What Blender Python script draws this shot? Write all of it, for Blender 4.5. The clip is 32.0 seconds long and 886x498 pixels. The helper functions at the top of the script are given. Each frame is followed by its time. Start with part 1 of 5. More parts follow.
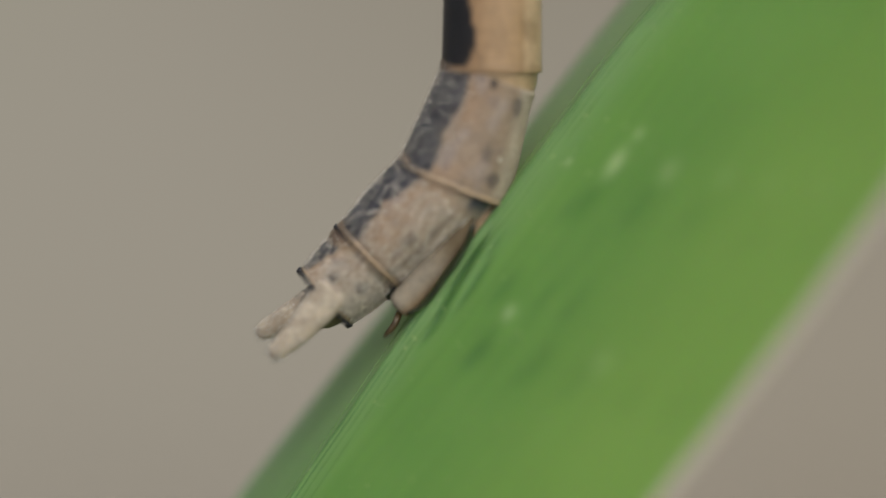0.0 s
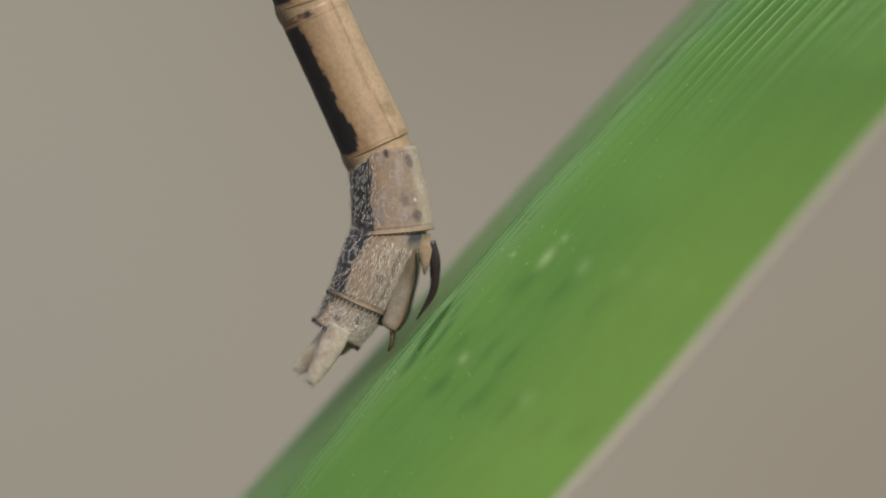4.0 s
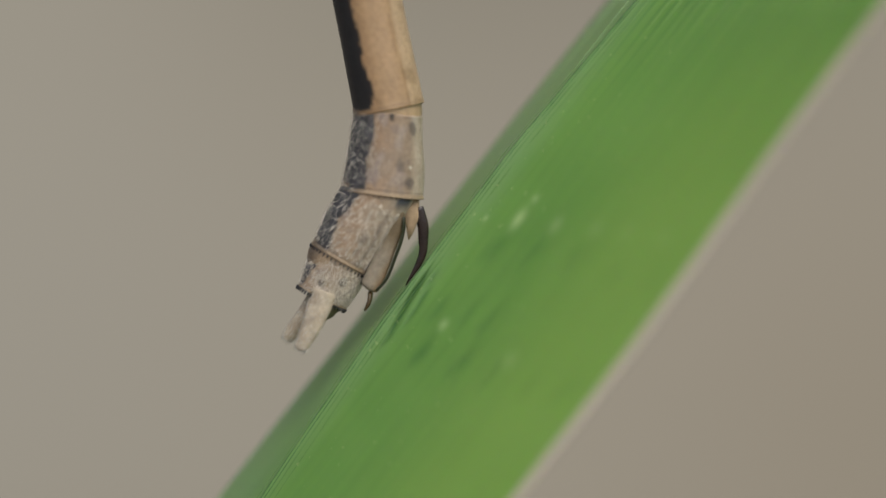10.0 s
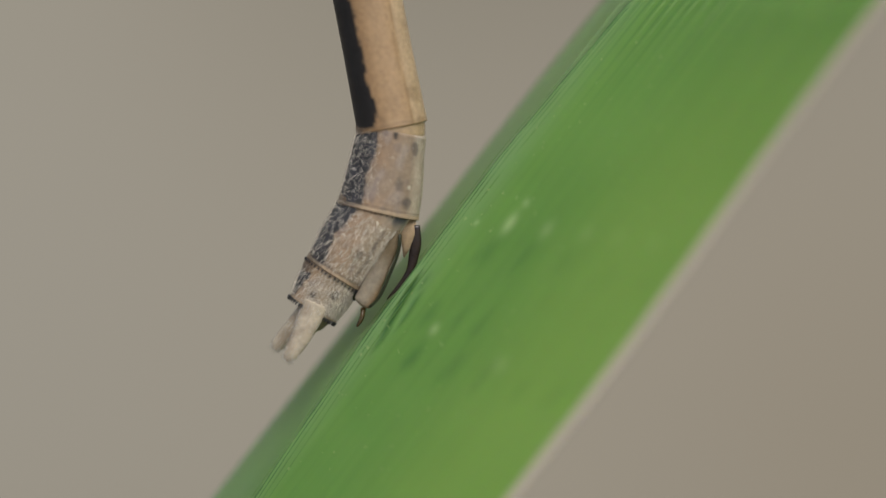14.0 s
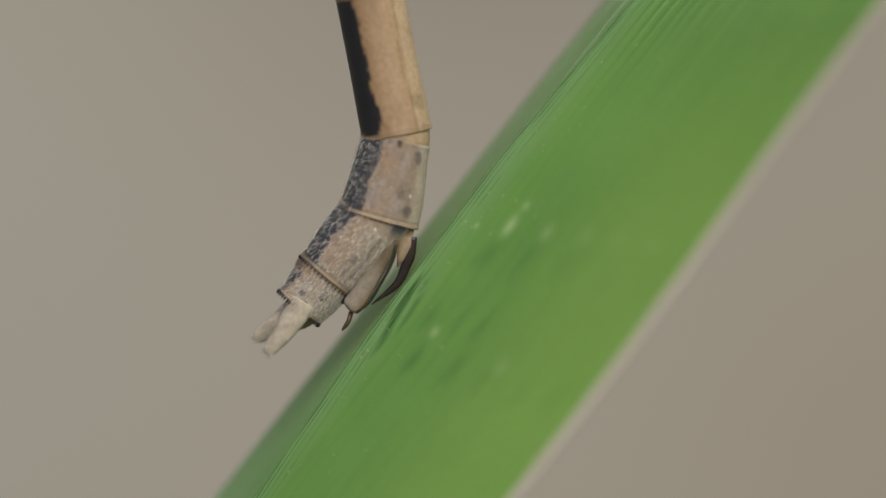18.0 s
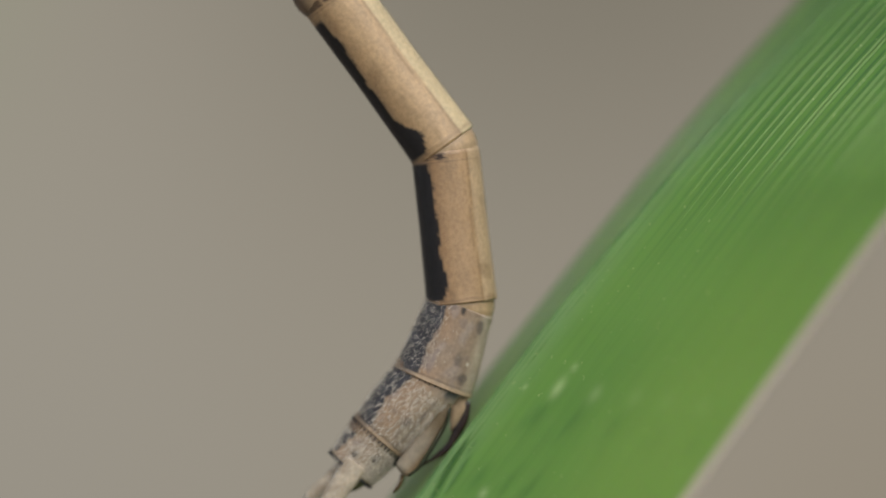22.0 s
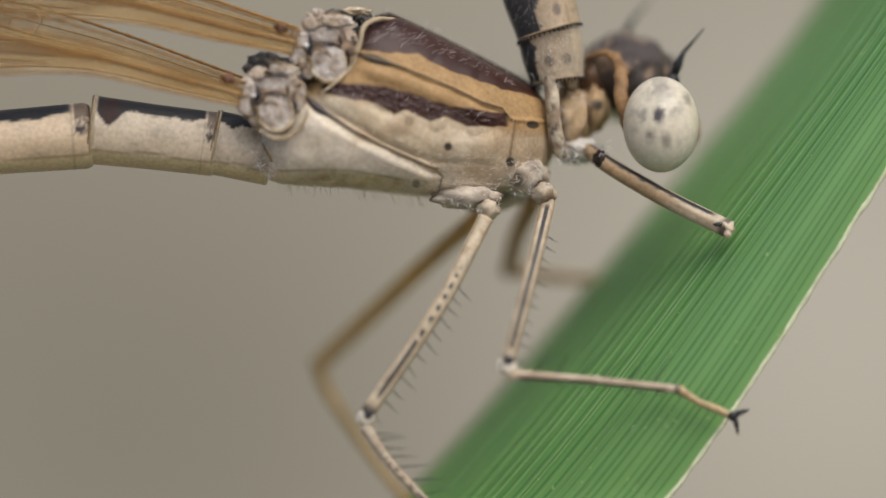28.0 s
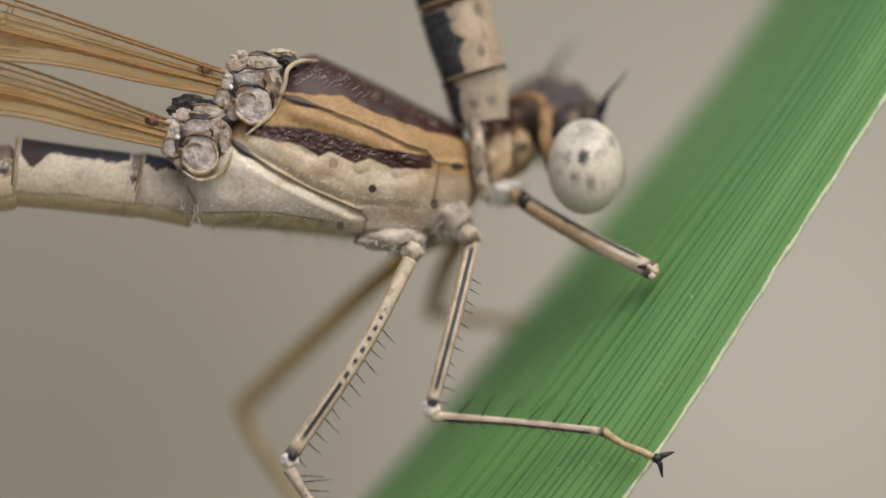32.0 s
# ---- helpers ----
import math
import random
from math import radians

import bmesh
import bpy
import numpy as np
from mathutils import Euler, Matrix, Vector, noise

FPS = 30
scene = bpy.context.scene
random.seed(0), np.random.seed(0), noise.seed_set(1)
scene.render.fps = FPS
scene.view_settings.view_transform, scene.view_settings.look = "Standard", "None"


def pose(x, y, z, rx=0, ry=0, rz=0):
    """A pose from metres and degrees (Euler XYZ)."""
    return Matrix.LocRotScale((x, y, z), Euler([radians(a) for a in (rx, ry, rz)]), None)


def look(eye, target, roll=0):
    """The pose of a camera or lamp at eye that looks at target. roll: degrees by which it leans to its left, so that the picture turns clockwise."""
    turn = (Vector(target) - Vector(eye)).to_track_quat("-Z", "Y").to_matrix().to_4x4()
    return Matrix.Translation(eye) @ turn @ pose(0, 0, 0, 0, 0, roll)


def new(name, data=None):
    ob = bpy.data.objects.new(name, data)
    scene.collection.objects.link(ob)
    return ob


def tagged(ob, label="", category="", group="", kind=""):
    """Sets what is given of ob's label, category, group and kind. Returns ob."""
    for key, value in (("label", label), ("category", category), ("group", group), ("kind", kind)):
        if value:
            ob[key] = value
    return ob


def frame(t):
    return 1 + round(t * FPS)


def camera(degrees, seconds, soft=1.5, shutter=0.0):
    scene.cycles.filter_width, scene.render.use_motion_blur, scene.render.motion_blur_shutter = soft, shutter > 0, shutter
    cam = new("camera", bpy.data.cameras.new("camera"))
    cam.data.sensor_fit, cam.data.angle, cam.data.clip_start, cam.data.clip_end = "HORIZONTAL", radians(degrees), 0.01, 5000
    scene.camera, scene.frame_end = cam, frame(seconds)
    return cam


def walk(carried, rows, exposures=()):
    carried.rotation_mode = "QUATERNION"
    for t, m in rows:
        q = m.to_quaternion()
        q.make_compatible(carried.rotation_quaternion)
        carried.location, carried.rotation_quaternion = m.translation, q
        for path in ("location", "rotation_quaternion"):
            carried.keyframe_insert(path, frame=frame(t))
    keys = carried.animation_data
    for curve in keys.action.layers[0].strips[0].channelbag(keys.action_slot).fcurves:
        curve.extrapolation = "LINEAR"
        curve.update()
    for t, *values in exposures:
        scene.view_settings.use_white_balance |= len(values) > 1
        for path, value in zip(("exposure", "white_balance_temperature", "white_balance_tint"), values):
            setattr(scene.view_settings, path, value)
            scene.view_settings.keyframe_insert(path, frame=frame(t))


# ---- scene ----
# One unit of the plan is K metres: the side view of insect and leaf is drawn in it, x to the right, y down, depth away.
K = 1.0167e-5
FOV = 7.6
REACH = 0.12


def P(x, y, d=0.0):
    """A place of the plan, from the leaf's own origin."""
    return Vector(((x - 1200) * K, d * K, -y * K))


def T(x, y, d=0.0):
    """A place round the thorax and the head."""
    askew = 0.22 * (min(max(x, 430), 1000) - 430) * min(max((540 - y) / 140, 0.0), 1.0)
    return P(x + 969, y - 1094, d + askew)


EYE = P(1150, 0, -REACH / K)


def aim(x, y, near=1.0, roll=0.0):
    """The camera on its tripod, turned towards a place of the plan."""
    target = P(x, y)
    way = (EYE - target).normalized()
    return look(target + way * (REACH / near), target, roll)


cam = camera(FOV, 32.0, 1.5)
cam.data.dof.use_dof, cam.data.dof.aperture_fstop = True, 25.0
VIEWS = (
    (0, 772, 795, 1.41, 0.0), (0.5, 766, 784, 1.41, 0.0), (1, 744, 761, 1.41, 0.0), (1.5, 703, 731, 1.41, 0.0),
    (2, 672, 703, 1.41, 0.0), (2.5, 708, 709, 1.30, 0.3), (3, 770, 692, 1.12, 1.5), (3.5, 805, 681, 1.02, 3.0),
    (5.5, 764, 717, 1.00, 5.5), (6, 783, 749, 1.00, 5.5), (6.5, 809, 741, 1.00, 4.5), (7, 827, 749, 1.00, 3.0),
    (7.5, 836, 754, 1.00, 1.5), (8, 841, 765, 1.00, 0.7), (8.5, 847, 764, 1.00, 0.0), (9, 850, 756, 1.00, 0.0),
    (9.5, 848, 746, 1.00, 0.0), (10, 854, 740, 1.00, 0.0), (10.5, 860, 733, 1.00, 0.0), (11, 866, 729, 1.00, 0.0),
    (11.5, 868, 729, 1.00, 0.0), (12, 876, 733, 1.00, 0.0), (12.5, 883, 740, 1.00, 0.0), (13, 874, 737, 1.00, 0.0),
    (13.5, 874, 737, 1.00, 0.0), (14, 870, 732, 1.00, 0.0), (14.5, 871, 737, 1.00, 0.0), (16.5, 866, 724, 1.00, 0.0),
    (17, 868, 726, 1.00, 0.0), (17.5, 868, 720, 1.00, 0.0), (18, 870, 727, 1.00, 0.0), (18.5, 870, 717, 1.00, 0.0),
    (19, 871, 724, 1.00, 0.0), (19.5, 871, 721, 1.00, 0.0), (20, 871, 727, 1.00, 0.0), (20.5, 865, 717, 1.00, 0.0),
    (21, 850, 718, 1.00, 0.0), (21.5, 821, 640, 1.00, 0.0), (22, 784, 441, 1.00, 0.0), (22.5, 733, 215, 1.00, 0.0),
    (23, 682, -16, 1.00, 0.0), (23.5, 644, -230, 1.00, 0.0), (24, 604, -423, 1.00, 0.0), (24.5, 575, -585, 1.00, 0.0),
    (26.5, 1102, -813, 1.00, 0.0), (27, 1330, -721, 1.00, 0.0), (27.5, 1508, -602, 1.00, 0.0), (28, 1619, -578, 1.00, 0.0),
    (28.5, 1719, -496, 1.00, 0.0), (29, 1752, -589, 1.00, 0.0), (29.5, 1752, -603, 1.00, 0.0), (30, 1753, -608, 1.00, 0.0),
    (30.5, 1752, -612, 1.00, 0.0), (31, 1752, -620, 1.00, 0.0), (31.5, 1752, -633, 1.00, 0.0), (32, 1753, -653, 1.00, 0.0),
)
walk(cam, [(t, aim(x, y, near, roll)) for t, x, y, near, roll in VIEWS], [(0, 0.0), (21.5, 0.0), (23, -0.15), (24.5, -0.17), (26.5, 0.0), (27.1, 0.06), (28, 0.18), (32, 0.17)])


def view_at(t):
    """The place of the plan in the middle of the view."""
    return [float(np.interp(t, [q[0] for q in VIEWS], [q[k] for q in VIEWS])) for k in (1, 2)]


# where the lens is focused: a mark in the middle of the view, at the depth of what is sharp there
focus_mark = new("focus_mark")
cam.data.dof.focus_object = focus_mark
PULL = ((0, 12), (0.4, -40), (0.7, -37), (1.4, -38), (2, -50), (3.5, -54), (6.2, -55), (6.8, -20), (8, -25), (9, 0), (11.5, -5), (12.8, -38), (13.5, -40), (14, -12), (16.5, -32),
        (17, -32), (18, -8), (19, -4), (20, -37), (21, -48), (22, -75), (23, -75), (24, -80), (24.5, -105), (25.6, -170), (27.05, -200), (27.5, -110), (28, -30), (28.6, -18), (29.1, -90), (32, -106))

# ---- light ----
world = bpy.data.worlds.new("sky")
scene.world = world
world.use_nodes = True
wn = world.node_tree
sky = wn.nodes.new("ShaderNodeTexSky")
sky.sky_type, sky.sun_disc = "NISHITA", False
sky.sun_elevation, sky.sun_rotation = radians(52), radians(156)
sky.air_density, sky.dust_density, sky.ozone_density = 1.0, 2.2, 0.9
wn.links.new(sky.outputs[0], wn.nodes["Background"].inputs[0])
wn.nodes["Background"].inputs[1].default_value = 0.15
sun = new("sun", bpy.data.lights.new("sun", "SUN"))
sun.data.energy, sun.data.angle, sun.data.color = 2.35, radians(50), (1.0, 0.97, 0.93)
sun.matrix_world = look((0.16, -0.36, 0.5), (0, 0, 0))


# ---- materials ----
class Nodes:
    """A node tree with short calls."""

    def __init__(self, name):
        self.mat = bpy.data.materials.new(name)
        self.mat.use_nodes = True
        self.tree = self.mat.node_tree
        self.bsdf = self.tree.nodes["Principled BSDF"]

    def add(self, kind):
        return self.tree.nodes.new("ShaderNode" + kind)

    def attr(self, name):
        node = self.add("Attribute")
        node.attribute_name = name
        return node

    def join(self, a, b):
        self.tree.links.new(a, b)

    def noise(self, scale, detail=3.0, stretch=(1, 1, 1)):
        where = self.add("TexCoord")
        mapping = self.add("Mapping")
        mapping.inputs["Scale"].default_value = stretch
        tex = self.add("TexNoise")
        tex.inputs["Scale"].default_value, tex.inputs["Detail"].default_value = scale, detail
        self.join(where.outputs["Object"], mapping.inputs[0])
        self.join(mapping.outputs[0], tex.inputs[0])
        return tex.outputs["Fac"]

    def span(self, fac, a, b, c, d, smooth=False):
        node = self.add("MapRange")
        node.interpolation_type = "SMOOTHSTEP" if smooth else "LINEAR"
        for i, v in enumerate((a, b, c, d)):
            node.inputs[i + 1].default_value = v
        self.join(fac, node.inputs[0])
        return node.outputs[0]

    def mix(self, fac, a, b, blend="MIX"):
        node = self.add("Mix")
        node.data_type, node.blend_type = "RGBA", blend
        for slot, v in ((node.inputs[0], fac), (node.inputs[6], a), (node.inputs[7], b)):
            if isinstance(v, (int, float)):
                slot.default_value = v
            elif isinstance(v, tuple):
                slot.default_value = (*v, 1.0)
            else:
                self.join(v, slot)
        return node.outputs[2]

    def sum(self, kind, a, b):
        node = self.add("Math")
        node.operation = kind
        for slot, v in ((node.inputs[0], a), (node.inputs[1], b)):
            if isinstance(v, (int, float)):
                slot.default_value = v
            else:
                self.join(v, slot)
        return node.outputs[0]

    def bump(self, height, strength, distance):
        node = self.add("Bump")
        node.inputs["Strength"].default_value = strength
        node.inputs["Distance"].default_value = distance
        self.join(height, node.inputs["Height"])
        self.join(node.outputs[0], self.bsdf.inputs["Normal"])

    def finish(self, colour, rough, coat=0.0, sheen=0.0):
        if isinstance(colour, tuple):
            self.bsdf.inputs["Base Color"].default_value = (*colour, 1.0)
        else:
            self.join(colour, self.bsdf.inputs["Base Color"])
        if isinstance(rough, (int, float)):
            self.bsdf.inputs["Roughness"].default_value = rough
        else:
            self.join(rough, self.bsdf.inputs["Roughness"])
        self.bsdf.inputs["Specular IOR Level"].default_value = 0.4
        return self.mat


def cuticle(name, rough=0.5, grain=60.0, pits=0.5, wax=0.0, gloss=0.4, stain=0.14, shine=0.0):
    """Insect cuticle: the pattern of the part, mottled and finely pitted."""
    n = Nodes(name)
    paint = n.attr("paint").outputs["Color"]
    blotch = n.span(n.noise(2600, 5), 0.3, 0.7, 1 - stain, 1 + 0.7 * stain)
    fine = n.span(n.noise(13000, 3), 0.3, 0.7, 0.84, 1.13)
    colour = n.mix(1.0, paint, blotch, "MULTIPLY")
    grime = n.span(n.noise(5200, 6), 0.52, 0.70, 0.0, 2.2 * stain)
    colour = n.mix(grime, colour, n.mix(1.0, colour, (0.62, 0.54, 0.45), "MULTIPLY"))
    colour = n.mix(1.0, colour, fine, "MULTIPLY")
    vor = n.add("TexVoronoi")
    vor.inputs["Scale"].default_value = 1.0 / (grain * K / 5)
    where = n.add("TexCoord")
    n.join(where.outputs["Object"], vor.inputs[0])
    if wax:
        bloom = n.span(vor.outputs["Distance"], 0.0, 0.35, wax, 0.0)
        colour = n.mix(bloom, colour, (0.62, 0.56, 0.47))
    n.bump(vor.outputs["Distance"], pits, 4 * K)
    r = n.span(n.noise(5000, 3), 0.3, 0.7, rough - 0.08, rough + 0.1)
    n.finish(colour, r)
    n.bsdf.inputs["Specular IOR Level"].default_value = gloss
    if shine:
        # the dark parts of the cuticle differ in gloss from the pale ones
        n.join(n.span(paint, 0.03, 0.12, gloss + shine, gloss), n.bsdf.inputs["Specular IOR Level"])
        n.join(n.span(paint, 0.03, 0.12, rough - 0.4 * shine, rough), n.bsdf.inputs["Roughness"])
    return n.mat


def waxy(name, colour, shade, light, scale=3600):
    """Thin translucent plates: blotched with darker and milky patches."""
    n = Nodes(name)
    c = n.mix(n.span(n.noise(scale, 4), 0.46, 0.62, 0.0, 0.85), colour, shade)
    c = n.mix(n.span(n.noise(scale * 1.7, 3), 0.52, 0.66, 0.0, 0.8), c, light)
    c = n.mix(1.0, c, n.span(n.noise(16000, 3), 0.3, 0.7, 0.8, 1.15), "MULTIPLY")
    n.bump(n.noise(scale * 2.4, 4), 0.6, 9 * K)
    n.finish(c, 0.34)
    n.bsdf.inputs["Subsurface Weight"].default_value = 0.25
    n.bsdf.inputs["Subsurface Radius"].default_value = (14 * K, 10 * K, 7 * K)
    n.bsdf.inputs["Subsurface Scale"].default_value = 1.0
    return n.mat


def plain(name, colour, rough, vary=0.25, scale=4000, bump=0.3):
    n = Nodes(name)
    f = n.span(n.noise(scale, 4), 0.3, 0.7, 1 - vary, 1 + vary)
    n.bump(n.noise(scale * 4, 3), bump, 4 * K)
    return n.finish(n.mix(1.0, colour, f, "MULTIPLY"), rough)


SHELL = cuticle("smooth_cuticle", 0.30, 9, 0.22, gloss=0.5, stain=0.09, shine=-0.3)
DULL = cuticle("dull_cuticle", 0.8, 12, 0.3)
ROUGH = cuticle("pitted_cuticle", 0.5, 9, 0.32, 0.07)
BODY = cuticle("hairy_cuticle", 0.5, 24, 0.08, gloss=0.16, stain=0.2, shine=0.12)
DARK = plain("dark_horn", (0.020, 0.012, 0.009), 0.25)
MOSS = plain("dark_olive_horn", (0.022, 0.026, 0.010), 0.3)
BLACK = plain("black_bristle", (0.012, 0.011, 0.012), 0.4)
AMBERHORN = plain("amber_horn", (0.055, 0.034, 0.012), 0.22)
PALE = plain("pale_cuticle", (0.46, 0.37, 0.26), 0.5)
HAIR = plain("grey_hair", (0.46, 0.43, 0.37), 0.5)
TAILHAIR = plain("cream_hair", (0.72, 0.66, 0.55), 0.5)
FLUFF = plain("white_fluff", (0.75, 0.72, 0.68), 0.5)
RIM = plain("tan_rim", (0.30, 0.20, 0.11), 0.4)
CORD = plain("tan_cord", (0.36, 0.275, 0.165), 0.4)
OLIVE = plain("brown_rim", (0.20, 0.13, 0.06), 0.4)
KNOB = waxy("pale_knob", (0.42, 0.345, 0.28), (0.25, 0.195, 0.15), (0.52, 0.465, 0.42))
CREAMY = waxy("cream_strap", (0.43, 0.335, 0.215), (0.24, 0.165, 0.085), (0.52, 0.45, 0.34))
SCLERITE = waxy("pale_sclerite", (0.43, 0.33, 0.235), (0.19, 0.13, 0.085), (0.52, 0.46, 0.40), 4200)
GLASSY = waxy("dark_blister", (0.055, 0.045, 0.036), (0.02, 0.016, 0.014), (0.17, 0.15, 0.125), 4600)


def membrane():
    n = Nodes("amber_membrane")
    n.join(n.attr("paint").outputs["Fac"], n.bsdf.inputs["Alpha"])
    n.bump(n.noise(3000, 3), 0.25, 6 * K)
    n.bsdf.inputs["Roughness"].default_value = 0.25
    f = n.span(n.noise(900, 3), 0.3, 0.7, 0.0, 1.0)
    return n.finish(n.mix(f, (0.29, 0.17, 0.055), (0.37, 0.245, 0.10)), 0.3)


MEMBRANE = membrane()


def eye_matter():
    n = Nodes("spotted_eye")
    paint = n.attr("paint").outputs["Color"]
    f = n.span(n.noise(9000, 3), 0.3, 0.7, 0.9, 1.08)
    n.bump(n.noise(40000, 1), 0.08, 2 * K)
    n.bsdf.inputs["Coat Weight"].default_value = 0.12
    n.bsdf.inputs["Coat Roughness"].default_value = 0.15
    return n.finish(n.mix(1.0, paint, f, "MULTIPLY"), 0.45)


EYEBALL = eye_matter()


def blade_matter():
    """Reed blade: green with paler ribs, streaks along the blade and a dry margin."""
    n = Nodes("green_blade")
    u = n.attr("across").outputs["Fac"]
    v = n.attr("along").outputs["Fac"]
    both = n.add("CombineXYZ")
    n.join(n.sum("MULTIPLY", u, 26.0), both.inputs[0])
    n.join(n.sum("MULTIPLY", v, 0.35), both.inputs[1])
    streak = n.add("TexNoise")
    streak.inputs["Scale"].default_value, streak.inputs["Detail"].default_value = 1.0, 5.0
    n.join(both.outputs[0], streak.inputs[0])
    s = n.span(streak.outputs["Fac"], 0.3, 0.7, 0.0, 1.0)
    broad = n.span(n.noise(420, 3), 0.35, 0.65, 0.0, 1.0, True)
    green = n.mix(s, (0.092, 0.198, 0.031), (0.110, 0.226, 0.037))
    # the steep narrow side is painted paler to offset the shade on it
    flap = n.sum("MULTIPLY", n.span(u, 0.22, 0.05, 0.0, 0.7, True), n.span(v, -1.0, 3.0, 0.0, 1.0, True))
    green = n.mix(flap, green, (0.168, 0.276, 0.118))
    green = n.mix(n.sum("MULTIPLY", broad, 0.28), green, (0.150, 0.275, 0.052))
    green = n.mix(n.span(v, -6.0, 3.0, 0.75, 0.0, True), green, (0.115, 0.242, 0.080))
    hem = n.sum("MULTIPLY", n.span(u, 0.55, 1.0, 0.0, 0.7, True), n.span(v, -2.0, 2.0, 1.0, 0.0, True))
    green = n.mix(hem, green, (0.155, 0.300, 0.100))
    # furrows are thin dark green lines in the colour only, not cut in
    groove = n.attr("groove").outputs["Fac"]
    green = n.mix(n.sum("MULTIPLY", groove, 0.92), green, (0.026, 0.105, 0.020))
    green = n.mix(n.sum("MULTIPLY", n.attr("bruise").outputs["Fac"], 0.92), green, (0.026, 0.098, 0.016))
    green = n.mix(n.sum("MULTIPLY", n.attr("pale").outputs["Fac"], 0.6), green, (0.36, 0.46, 0.20))
    fleck = n.span(n.noise(9000, 2), 0.70, 0.76, 0.0, 0.5)
    green = n.mix(fleck, green, (0.35, 0.42, 0.16))
    yellow = n.sum("MULTIPLY", n.span(u, 0.3, 0.8, 0.0, 0.55, True), n.span(v, 1.0, 7.0, 0.0, 1.0, True))
    green = n.mix(yellow, green, (0.185, 0.298, 0.046))
    dry = n.sum("MULTIPLY", n.span(u, 0.95, 0.975, 0.0, 1.0, True), n.span(v, -1.0, 4.0, 0.0, 1.0, True))
    dry = n.sum("MAXIMUM", dry, n.span(u, 0.978, 0.992, 0.0, 1.0, True))
    colour = n.mix(dry, green, (0.39, 0.35, 0.24))
    n.bump(streak.outputs["Fac"], 0.12, 8 * K)
    n.bsdf.inputs["Subsurface Weight"].default_value = 0.2
    n.bsdf.inputs["Subsurface Radius"].default_value = (0.5, 1.0, 0.25)
    n.bsdf.inputs["Subsurface Scale"].default_value = 45 * K
    return n.finish(colour, 0.56)


BLADE = blade_matter()
SOFTGREEN = plain("soft_green_blade", (0.100, 0.215, 0.035), 0.5, 0.2, 900)
DRY = plain("dry_margin", (0.52, 0.54, 0.34), 0.7)


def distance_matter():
    """The far bank out of focus, glowing by itself: soft fields of grey brown, with a darker field, a light patch and a
    green edge.
    """
    n = Nodes("glowing_far_bank")
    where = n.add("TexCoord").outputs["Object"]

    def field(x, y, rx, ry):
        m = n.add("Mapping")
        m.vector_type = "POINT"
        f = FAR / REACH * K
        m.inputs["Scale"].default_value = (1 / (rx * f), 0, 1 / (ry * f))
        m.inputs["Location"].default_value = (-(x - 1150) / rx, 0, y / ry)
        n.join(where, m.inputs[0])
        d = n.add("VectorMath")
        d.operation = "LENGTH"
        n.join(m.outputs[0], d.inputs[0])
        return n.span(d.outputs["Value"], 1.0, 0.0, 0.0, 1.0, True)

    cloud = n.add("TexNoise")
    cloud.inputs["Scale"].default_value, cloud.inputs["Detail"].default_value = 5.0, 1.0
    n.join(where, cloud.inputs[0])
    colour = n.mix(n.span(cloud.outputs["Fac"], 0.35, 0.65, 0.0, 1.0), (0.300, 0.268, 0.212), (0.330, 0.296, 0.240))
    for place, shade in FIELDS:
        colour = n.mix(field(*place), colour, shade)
    # the backdrop gives off its own light; its tones ignore sun and sky
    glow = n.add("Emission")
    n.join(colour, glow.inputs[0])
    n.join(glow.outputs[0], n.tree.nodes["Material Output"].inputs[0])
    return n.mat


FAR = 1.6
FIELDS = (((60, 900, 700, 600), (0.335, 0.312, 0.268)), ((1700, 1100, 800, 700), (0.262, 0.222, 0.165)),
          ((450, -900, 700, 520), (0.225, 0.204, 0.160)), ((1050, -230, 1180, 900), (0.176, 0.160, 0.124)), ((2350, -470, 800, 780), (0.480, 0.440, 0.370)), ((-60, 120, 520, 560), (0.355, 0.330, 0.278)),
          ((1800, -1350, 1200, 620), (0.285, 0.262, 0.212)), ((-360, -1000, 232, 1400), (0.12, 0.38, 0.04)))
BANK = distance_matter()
MUD = plain("wet_mud", (0.16, 0.13, 0.10), 0.7, 0.3, 30, 0.5)


def step(a, b, x):
    """A soft step from a to b."""
    f = min(max((x - a) / (b - a), 0.0), 1.0)
    return f * f * (3 - 2 * f)


# ---- mesh helpers ----
def mesh_of(name, verts, faces, paint=None, smooth=True):
    me = bpy.data.meshes.new(name)
    me.from_pydata([tuple(v) for v in verts], [], faces)
    if smooth:
        me.polygons.foreach_set("use_smooth", [True] * len(me.polygons))
    if paint is not None:
        layer = me.attributes.new("paint", "FLOAT_COLOR", "POINT")
        flat = np.ones((len(verts), 4), dtype=np.float32)
        flat[:, :3] = np.asarray(paint, dtype=np.float32)
        layer.data.foreach_set("color", flat.ravel())
    me.update()
    return me


def part(name, me, material, parent=None, at=None, label=""):
    ob = new(name, me)
    me.materials.append(material)
    if parent is not None:
        ob.parent = parent
    if at is not None:
        ob.location = at
    if label:
        tagged(ob, label)
    return ob


def rings_mesh(rings, closed=True):
    """Vertices and faces of a skin over rings of equal count, with both ends closed."""
    n = len(rings[0])
    verts = [v for r in rings for v in r]
    faces = []
    for i in range(len(rings) - 1):
        a, b = i * n, (i + 1) * n
        for j in range(n):
            k = (j + 1) % n
            faces.append((a + j, a + k, b + k, b + j))
    faces.append(tuple(range(n - 1, -1, -1)))
    last = (len(rings) - 1) * n
    faces.append(tuple(range(last, last + n)))
    return verts, faces


